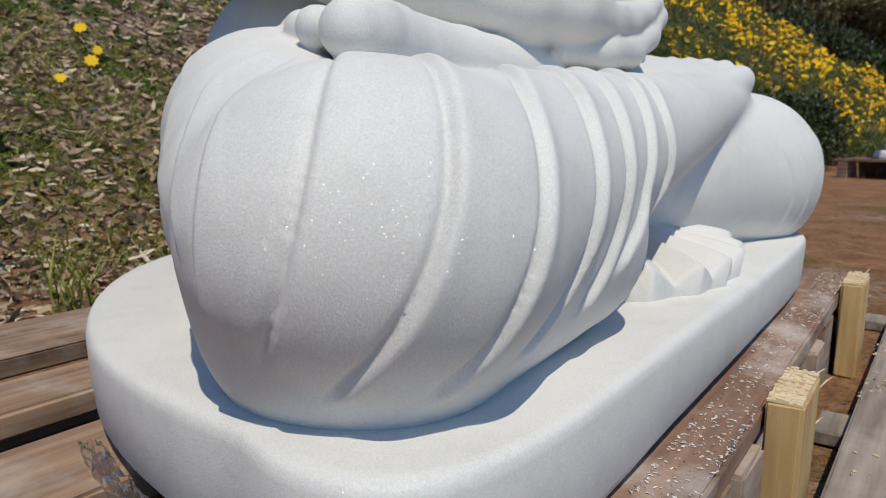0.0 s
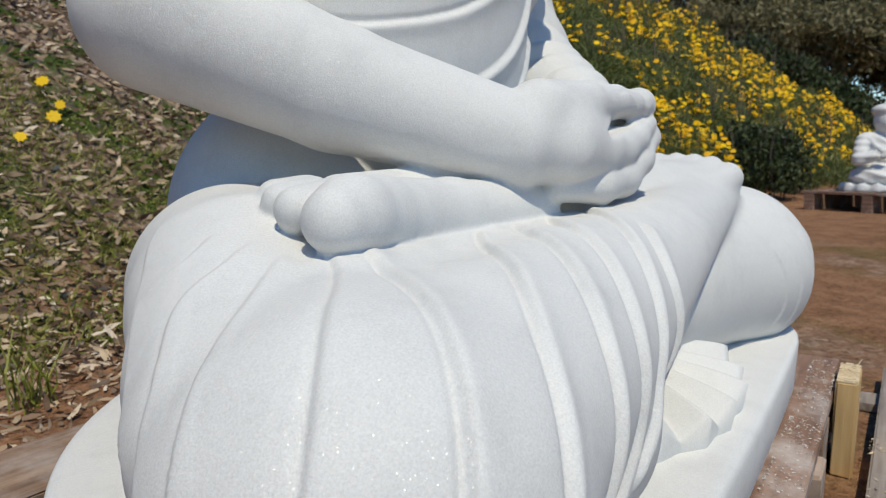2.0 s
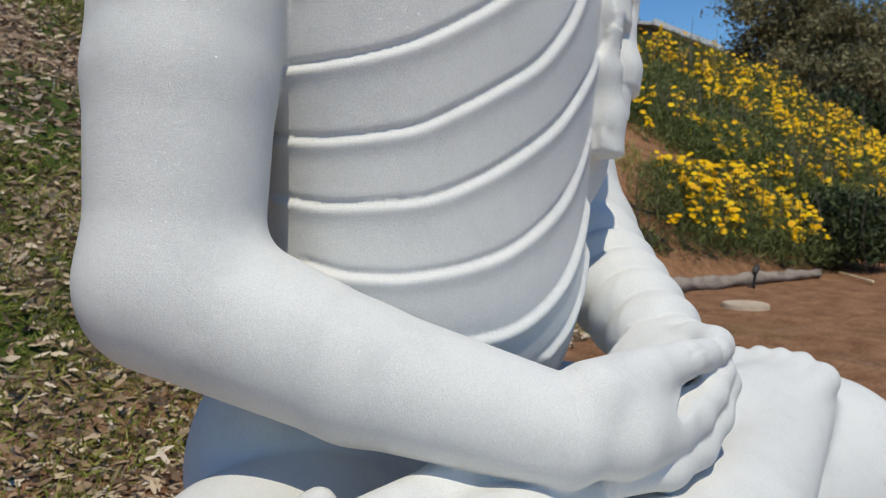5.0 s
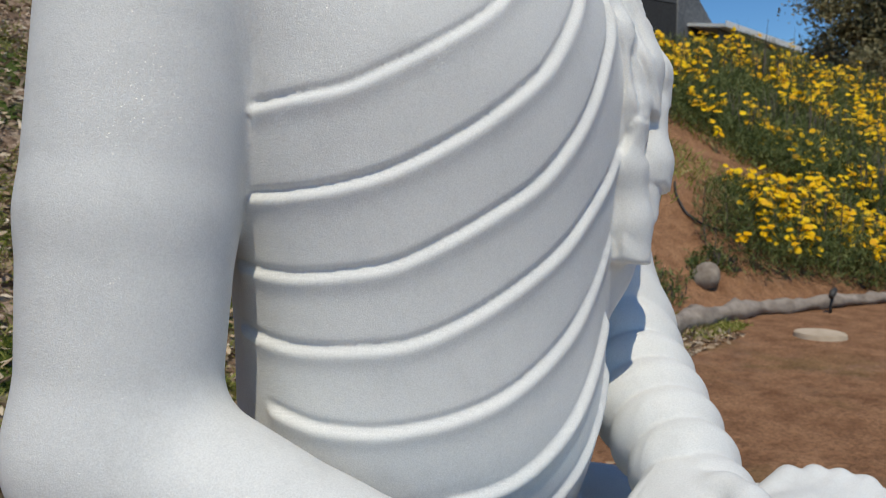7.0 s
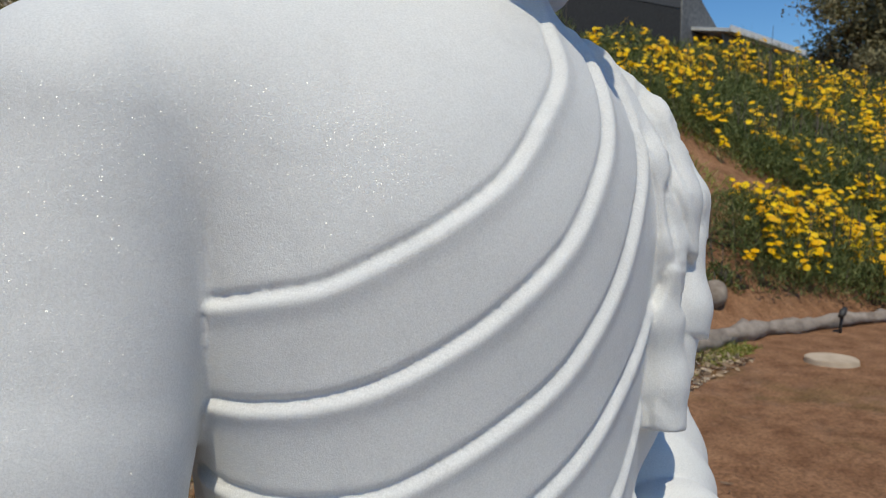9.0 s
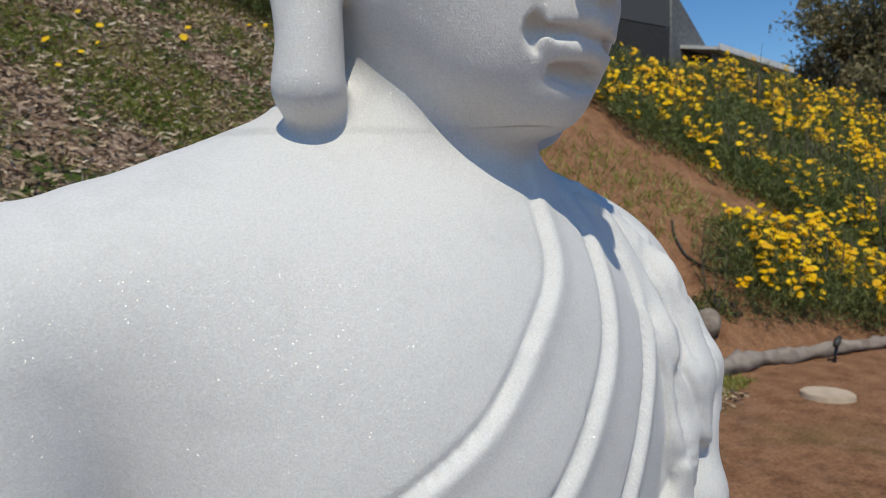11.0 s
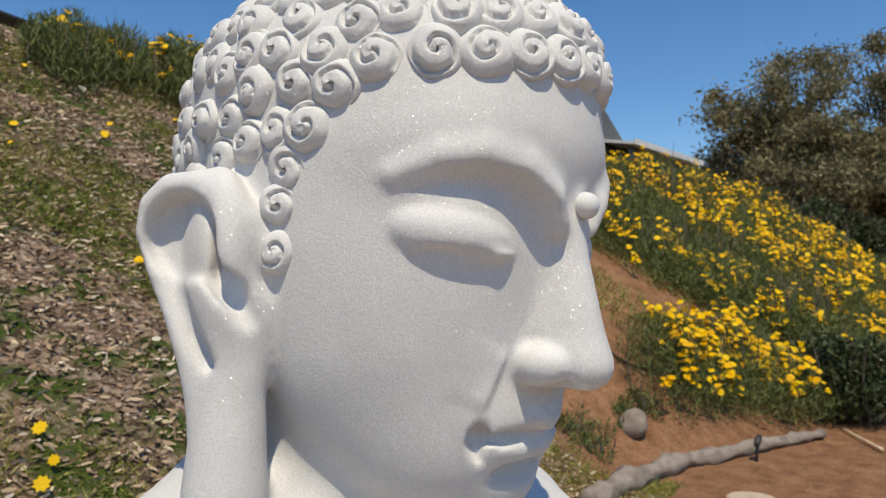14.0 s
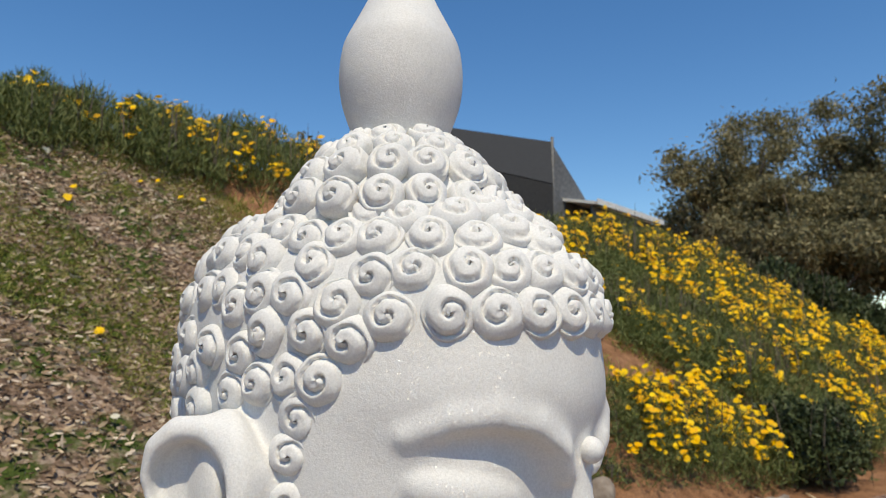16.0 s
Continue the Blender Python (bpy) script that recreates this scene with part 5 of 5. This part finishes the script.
def corner_stub(x, y, w, d, h, seed):
    stub = board(crate, "corner_stub", (x, y, h / 2), (w, d, h), NEW_WOOD, seed, 0.0, "fresh sawn pine stub with a pale splintered end")
    part("torn_end", stub_end("torn_end", (w * 0.96, d * 0.94, 0.006), seed), stub, "pale splintered end grain", pose(0, 0, h / 2 - 0.001))
    g = np.random.default_rng(seed)
    for k in range(7):
        z = h / 2 - g.uniform(0.0, 0.075)
        a = np.array((w / 2 - 0.004 - g.uniform(0, 0.03) * (k % 2), -d / 2 + g.uniform(0, 0.01), z))
        b = a + (g.uniform(0.012, 0.034), -g.uniform(0.0, 0.016), g.uniform(-0.014, 0.016))
        part("sliver", tube_mesh("sliver", [a, (a + b) / 2 + (0, 0, 0.002), b], [0.0014, 0.001, 0.0003], PALE_WOOD, 5), stub)


corner_stub(-0.071, -0.5315, 0.126, 0.036, 0.172, 30)
corner_stub(0.615, -0.5315, 0.126, 0.036, 0.178, 31)
# plank ends and a block between the runners, seen through the front
for k, x in enumerate((-0.62, -0.30, 0.27, 0.45)):
    board(crate, "spacer_block", (x, -0.475, 0.087), (0.10, 0.07, 0.088), OLD_WOOD, 40 + k)

pallet = new("grey_pallet")
tagged(pallet, "weathered grey plank platform lying on the ground beside the crate", "pallet")
for k in range(5):
    board(pallet, "plank", (0.25 + 0.02 * (k % 2), -0.645 - 0.155 * k, 0.035), (1.9, 0.148, 0.022), GREY_WOOD, 50 + k, -1.0 + 0.5 * (k % 3))
for k, x in enumerate((-0.5, 0.25, 1.0)):
    board(pallet, "bearer", (x, -0.95, 0.011), (0.09, 0.85, 0.022), GREY_WOOD, 60 + k)

far_pallet = new("red_pallet")
far_pallet.location, far_pallet.rotation_euler = (7.0, -0.60, 0.05), (0, 0, radians(68))
tagged(far_pallet, "old reddish timber pallet under the small statue", "pallet")
for k in range(6):
    board(far_pallet, "plank", (0.0, -0.5 + 0.2 * k, 0.17), (1.2, 0.16, 0.024), RED_WOOD, 70 + k)
for k in range(3):
    board(far_pallet, "bearer", (-0.52 + 0.52 * k, 0.0, 0.079), (0.09, 1.16, 0.158), RED_WOOD, 80 + k)


# ---- the small statue on the far pallet ----
def small_field(p):
    d = f_ball(p, (0, 0.01, 0.25), (0.145, 0.12, 0.16))
    d = f_join(d, f_ball(p, (0, -0.04, 0.11), (0.235, 0.18, 0.09)), 0.05)
    d = f_join(d, f_limb(p, (-0.12, 0.01, 0.37), (0.12, 0.01, 0.37), 0.06, 0.06), 0.05)
    d = f_join(d, f_ball(p, (0, -0.03, 0.515), (0.08, 0.088, 0.10)), 0.02)
    d = f_join(d, f_ball(p, (0, -0.02, 0.585), (0.092, 0.10, 0.05)), 0.008)
    # the robe hangs in curved folds over chest and knees
    r = np.sqrt(p[:, 0] ** 2 + (p[:, 2] - 0.44) ** 2)
    d = d - 0.009 * np.maximum(np.sin(r * 95), -0.4) * (p[:, 2] < 0.40) * (p[:, 2] > 0.06)
    for s in (-1, 1):
        arm = f_chain(p, [(s * 0.15, 0.0, 0.36), (s * 0.225, -0.07, 0.235), (s * 0.10, -0.17, 0.27)], [0.052, 0.046, 0.036], 0.01)
        d = np.minimum(d, arm - 0.004 * np.sin(p[:, 2] * 130))
    d = f_cut(d, f_ball(p, (-0.135, -0.13, 0.26), (0.028, 0.05, 0.04)), 0.008)
    d = f_cut(d, f_ball(p, (0.135, -0.13, 0.26), (0.028, 0.05, 0.04)), 0.008)
    seat = np.maximum(f_ball(p, (0, -0.03, 0.0), (0.285, 0.23, 0.2)), p[:, 2] - 0.055) - 0.008 * np.sin(np.arctan2(p[:, 1], p[:, 0]) * 16)
    return np.maximum(np.minimum(d, seat), -p[:, 2])


v, f = skin(small_field, (-0.34, -0.34, -0.02), (0.34, 0.28, 0.68), 0.010)
small = new("small_statue", quick_mesh("small_statue", v, f, MARBLE))
small.matrix_world = pose(6.95, -0.45, 0.234, 0, 0, -50) @ Matrix.Scale(1.28, 4)
tagged(small, "small white marble seated statue on the old pallet", "statue")


# ---- shade structures on the crest ----
def sheet(root, name, corners, mat, thick=0.02, label=""):
    """A thin panel between four corners."""
    c = [Vector(x) for x in corners]
    n = (c[1] - c[0]).cross(c[3] - c[0]).normalized() * thick
    v = c + [x - n for x in c]
    me = mesh_of(name, v, [(0, 1, 2, 3), (7, 6, 5, 4), (0, 4, 5, 1), (1, 5, 6, 2), (2, 6, 7, 3), (3, 7, 4, 0)], mat)
    return part(name, me, root, label)


def post(root, name, a, b, r, mat):
    return part(name, tube_mesh(name, [a, ((Vector(a) + Vector(b)) / 2), b], [r, r, r], mat, 8), root)


tent = new("shade_house")
tagged(tent, "black shade-cloth house with pitched top on the crest", "shed")
sheet(tent, "roof", [(12.6, 5.9, 5.7), (9.95, 8.8, 6.1), (9.35, 8.2, 5.3), (11.4, 5.3, 4.5)], CLOTH)
sheet(tent, "front_wall", [(12.6, 5.9, 5.7), (11.4, 5.3, 4.5), (11.4, 5.3, 3.0), (12.6, 5.9, 3.0)], CLOTH)
sheet(tent, "side_wall", [(12.6, 5.9, 5.7), (12.6, 5.9, 3.0), (14.4, 5.6, 3.0), (14.4, 5.6, 4.2)], FENCE, 0.02, "grey translucent screen cloth")
sheet(tent, "long_wall", [(11.4, 5.3, 4.48), (9.35, 8.2, 5.28), (9.35, 8.2, 3.0), (11.4, 5.3, 3.0)], CLOTH)
sheet(tent, "rear_wall", [(12.58, 5.95, 5.66), (9.95, 8.75, 6.06), (9.95, 8.75, 3.0), (12.58, 5.95, 3.0)], CLOTH)
sheet(tent, "back_wall", [(9.95, 8.8, 6.1), (9.35, 8.2, 5.3), (9.35, 8.2, 3.5), (9.95, 8.8, 3.5)], CLOTH)
post(tent, "post", (12.62, 5.88, 2.9), (12.62, 5.88, 5.8), 0.035, FENCE)
post(tent, "post", (14.42, 5.58, 2.7), (14.42, 5.58, 4.3), 0.035, FENCE)
shed = new("low_shed")
tagged(shed, "low building with a white roof edge behind the crest", "shed")
sheet(shed, "roof", [(12.9, 5.05, 4.38), (16.2, 4.72, 4.36), (16.4, 6.6, 4.75), (13.1, 6.9, 4.77)], WHITE_PAINT, 0.06)
part("fascia", board_mesh("fascia", (3.32, 0.03, 0.12), WHITE_PAINT), shed, "white painted roof edge", pose(14.55, 4.86, 4.36, 0, 0.4, -5.7))
sheet(shed, "wall", [(13.0, 5.2, 4.33), (13.0, 5.2, 2.4), (16.2, 4.9, 2.2), (16.2, 4.9, 4.31)], FENCE)
canopy = new("shade_canopy")
tagged(canopy, "black shade-cloth canopy on the crest of the bank", "canopy")
sheet(canopy, "cloth", [(2.4, 11.5, 5.9), (4.96, 10.38, 5.17), (5.6, 12.0, 5.25), (3.0, 13.0, 6.0)], CLOTH, 0.03)
for x, y, z in ((2.4, 11.5, 5.9), (4.96, 10.38, 5.17), (5.6, 12.0, 5.25), (3.0, 13.0, 6.0)):
    post(canopy, "post", (x, y, float(ground_at(x, y)[0]) - 0.1), (x, y, z), 0.04, FENCE)


# ---- small things on the ground ----
def on_ground(x, y, up=0.0):
    return (x, y, float(ground_at(x, y)[0]) + up)


rng = np.random.default_rng(3)
line = [on_ground(x, y, 0.05) for x, y in ((3.7, 1.62), (4.1, 1.66), (4.6, 1.60), (5.1, 1.52), (5.5, 1.36), (6.0, 1.20), (6.5, 1.02), (6.9, 0.85))]
log = new("log", tube_mesh("log", spline(line, 6), np.linspace(0.085, 0.04, 43) * (1 + 0.16 * np.sin(np.arange(43) * 0.9) + 0.10 * np.sin(np.arange(43) * 2.3)), LOG_BARK, 14, 0.15, 5))
tagged(log, "long weathered grey log along the foot of the bank", "log")
bm = bmesh.new()
bmesh.ops.create_cone(bm, cap_ends=True, segments=40, radius1=0.165, radius2=0.158, depth=0.04)
bmesh.ops.bevel(bm, geom=[e for e in bm.edges if abs(e.verts[0].co.z - e.verts[1].co.z) < 1e-4], offset=0.006, segments=2, affect="EDGES")
me = bpy.data.meshes.new("stepping_stone")
bm.to_mesh(me)
bm.free()
me.materials.append(SLAB)
disc = new("stepping_stone", me)
disc.location = on_ground(4.49, 0.87, 0.012)
tagged(disc, "round tan paving disc set in the earth", "paving stone")
hose = new("drip_hose", tube_mesh("drip_hose", spline([on_ground(*q, 0.03) for q in ((6.2, 2.75), (5.95, 2.6), (5.82, 2.4), (5.95, 2.2), (6.3, 2.1))], 8), [0.011] * 33, HOSE, 8))
tagged(hose, "black drip hose looped over the bank's bare soil", "hose")
valve = new("sprinkler")
valve.location = on_ground(5.65, 1.12, -0.01)
tagged(valve, "small black sprinkler head on a stake", "sprinkler")
part("stake", tube_mesh("stake", [(0, 0, 0), (0.01, 0, 0.08), (0.02, -0.01, 0.17)], [0.012, 0.012, 0.014], HOSE, 8), valve)
part("head", tube_mesh("head", [(-0.035, -0.01, 0.15), (0.02, -0.01, 0.18), (0.075, -0.01, 0.20)], [0.022, 0.028, 0.018], HOSE, 10), valve)
stick = new("stick", tube_mesh("stick", spline([on_ground(*q, 0.03) for q in ((6.6, 0.35), (6.9, 0.5), (7.4, 0.75))], 6), np.linspace(0.014, 0.009, 13), PALE_WOOD, 7, 0.05))
tagged(stick, "dry pale stick lying at the foot of the bank", "stick")


def stone(at, r, seed, mat=None):
    g = np.random.default_rng(seed)
    bm = bmesh.new()
    bmesh.ops.create_icosphere(bm, subdivisions=3, radius=1)
    w = g.standard_normal((4, 3)) * 1.8
    for v in bm.verts:
        k = 1 + 0.17 * sum(math.sin(v.co.dot(Vector(q)) + i) for i, q in enumerate(w))
        v.co = Vector((v.co.x * k * r, v.co.y * k * r * 0.8, v.co.z * k * r * 0.65))
    me = bpy.data.meshes.new("stone")
    bm.to_mesh(me)
    bm.free()
    me.materials.append(mat or STONE)
    me.polygons.foreach_set("use_smooth", [True] * len(me.polygons))
    ob = new("stone", me)
    ob.location = on_ground(*at, r * 0.3)
    return tagged(ob, "rounded brown field stone half sunk in the soil", "stone", "stones on the bank")


stone((5.2, 1.95), 0.15, 1)
stone((9.9, 0.9), 0.45, 4, SLAB)


def scatter(n, xs, ys, seed, keep=None):
    g = np.random.default_rng(seed)
    x, y = g.uniform(*xs, n), g.uniform(*ys, n)
    if keep is not None:
        k = keep(x, y, g)
        x, y = x[k], y[k]
    return np.c_[x, y, ground_at(x, y)], g


def tufty(x, y):
    return lumps(x * 1.0 + 3, y * 1.0, 2.2) + 0.6 * lumps(x, y + 9, 6.0)


# bark chips over the tended bank
p, g = scatter(46000, (-1.2, 4.2), (1.25, 6.8), 21)
flat = g.standard_normal((len(p), 3)) * [1, 1, 0.35]
v, f = blades(p + [0, 0, 0.012], flat, 0.052, 0.017, g, 0.15)
tagged(new("bark_mulch", quick_mesh("bark_mulch", v, f, CHIPS, False)), "shredded brown bark mulch over the bank", "mulch", kind="stuff")
p, g = scatter(11000, (-2.4, 2.4), (0.55, 1.6), 25, lambda x, y, g: (0.8 * np.exp(-(x / 1.3) ** 4) * np.clip((y - 0.6) / 0.5, 0, 1) + 0.25 * lumps(x, y, 4.0)) > g.uniform(0, 1, len(x)) * 0.9)
v, f = blades(p + [0, 0, 0.008], g.standard_normal((len(p), 3)) * [1, 1, 0.3], 0.04, 0.012, g, 0.15)
tagged(new("bark_mulch", quick_mesh("bark_mulch", v, f, CHIPS, False)), "pale bark chips spilled at the foot of the bank", "mulch", kind="stuff")
# a tuft of tall grass at the foot of the bank
g = np.random.default_rng(26)
tuft = new("grass_tuft")
tuft.location = (-0.06, 1.07, float(ground_at(-0.06, 1.07)[0]) - 0.01)
tagged(tuft, "tuft of tall green grass at the foot of the bank", "grass tuft")
v, f = blades(np.c_[g.normal(0, 0.022, (34, 2)), np.zeros(34)], g.standard_normal((34, 3)) * [0.22, 0.22, 0.1] + [0, 0, 1], 0.17, 0.006, g, 0.5)
tagged(part("blade_mass", quick_mesh("blade_mass", v, f, GRASS, False), tuft), kind="stuff")
# low green growth in patches
p, g = scatter(170000, (-1.2, 4.6), (1.35, 7.0), 22, lambda x, y, g: tufty(x, y) > 0.02 + 0.2 * g.uniform(-1, 1, len(x)))
v, f = blades(p, g.standard_normal((len(p), 3)) * [0.8, 0.8, 0.3] + [0, 0, 0.55], 0.048, 0.006, g, 0.4)
tagged(new("grass", quick_mesh("grass", v, f, GRASS, False)), "low green ground cover in patches on the bank", "grass", kind="stuff")
p, g = scatter(40000, (4.4, 22.0), (-0.6, 6.0), 23, lambda x, y, g: (bank_height(x, y) > 0.25) & (tufty(x * 0.6, y * 0.6) > -0.05 + 0.2 * g.uniform(-1, 1, len(x))) & ((x > 6.8) | (y > 2.6)))
v, f = blades(p, g.standard_normal((len(p), 3)) * [0.6, 0.6, 0.3] + [0, 0, 0.8], 0.13, 0.012, g, 0.4)
tagged(new("grass", quick_mesh("grass", v, f, GRASS, False)), "rough grass and weeds between the bushes on the bank", "grass", kind="stuff")


def lone_flower(x, y, seed, mat, label):
    g = np.random.default_rng(seed)
    root = new("flower")
    root.location = on_ground(x, y)
    h = g.uniform(0.04, 0.07)
    v, f = blooms(np.array([[0, 0, h]]), np.array([[-0.5, -0.6, 0.7]]) + g.standard_normal((1, 3)) * 0.2, g.uniform(0.026, 0.036), g)
    part("petals", quick_mesh("petals", v, f, mat, False), root)
    part("stem", tube_mesh("stem", [(0, 0, -0.01), (0.004, 0, h * 0.5), (0, 0, h)], [0.002, 0.002, 0.002], HOSE, 5), root)
    tagged(root, label, "flower", "loose flowers on the bank")


for k, (x, y) in enumerate([(0.84, 2.62), (0.84, 2.49), (0.76, 2.4), (0.57, 2.3), (1.5, 5.14), (1.48, 4.73), (2.36, 5.21), (1.31, 4.56), (1.83, 3.7), (2.33, 5.19), (1.82, 3.7), (2.32, 5.15), (1.11, 4.61), (1.1, 4.35), (2.44, 5.32), (1.59, 4.98), (2.05, 6.03), (3.6, 5.56), (3.92, 5.65), (3.51, 5.82), (3.23, 5.66)]):
    lone_flower(x, y, 300 + k, PETAL, "single yellow daisy on a thin stem among the mulch")
for k, (x, y) in enumerate([(2.45, 5.85), (2.46, 5.83), (1.58, 3.06)]):
    lone_flower(x, y, 340 + k, PALE_PETAL, "single pale cream flower among the mulch")


# sawdust and splinters from the cutting of the crate
def litter(n, xs, ys, z, seed, size, label, mat):
    g = np.random.default_rng(seed)
    spots = np.c_[g.uniform(*xs, 14), g.uniform(*ys, 14)]
    at = spots[g.integers(0, 14, n)] + g.standard_normal((n, 2)) * 0.028
    at = np.where(g.uniform(0, 1, n)[:, None] < 0.35, np.c_[g.uniform(*xs, n), g.uniform(*ys, n)], at)
    at[:, 0], at[:, 1] = np.clip(at[:, 0], *xs), np.clip(at[:, 1], *ys)
    v, f = blades(np.c_[at, np.full(n, z)], g.standard_normal((n, 3)) * [1, 1, 0.08], size, size * 0.4, g, 0.1)
    return tagged(new("sawdust", quick_mesh("sawdust", v, f, mat, False)), label, "sawdust", kind="stuff")


FLAKE = island_material("wood_flake", [(0.0, (0.45, 0.33, 0.2)), (0.6, (0.66, 0.52, 0.34)), (1.0, (0.78, 0.68, 0.5))], 0.9)
DUST = island_material("stone_flake", [(0.0, (0.5, 0.46, 0.42)), (1.0, (0.72, 0.70, 0.67))], 0.9)
litter(900, (-0.55, 0.9), (-1.1, -0.575), 0.0485, 71, 0.007, "pale wood shavings scattered on the grey planks", FLAKE)
litter(1500, (-0.7, 0.75), (-0.508, -0.462), DECK + 0.002, 72, 0.004, "white stone grit on the crate's front plank", DUST)
# thin clear wrapping that peeps from under the statue's base
g = np.random.default_rng(8)
na, nb = 26, 10
a, b = np.meshgrid(np.linspace(0, 1, na), np.linspace(0, 1, nb), indexing="ij")
turn = np.pi * (1.0 - 0.12 * (1 - a))
rx, ry = (0.632 + 0.02 * b) * np.cos(turn), -0.30 + (0.69 + 0.03 * b) * np.sin(turn)
lift = DECK + 0.004 + 0.008 * np.abs(np.sin(a * 23 + b * 4)) * (0.4 + b) + 0.004 * g.uniform(0, 1, a.shape)
i, j = np.meshgrid(np.arange(na - 1), np.arange(nb - 1), indexing="ij")
i, j = i.ravel(), j.ravel()
wrap = quick_mesh("plastic_wrap", np.stack([rx, ry, lift], -1).reshape(-1, 3), np.stack([i * nb + j, (i + 1) * nb + j, (i + 1) * nb + j + 1, i * nb + j + 1], 1), FILM, False)
tagged(new("plastic_wrap", wrap), "crumpled scrap of clear plastic wrap under the statue's base", "plastic wrap")
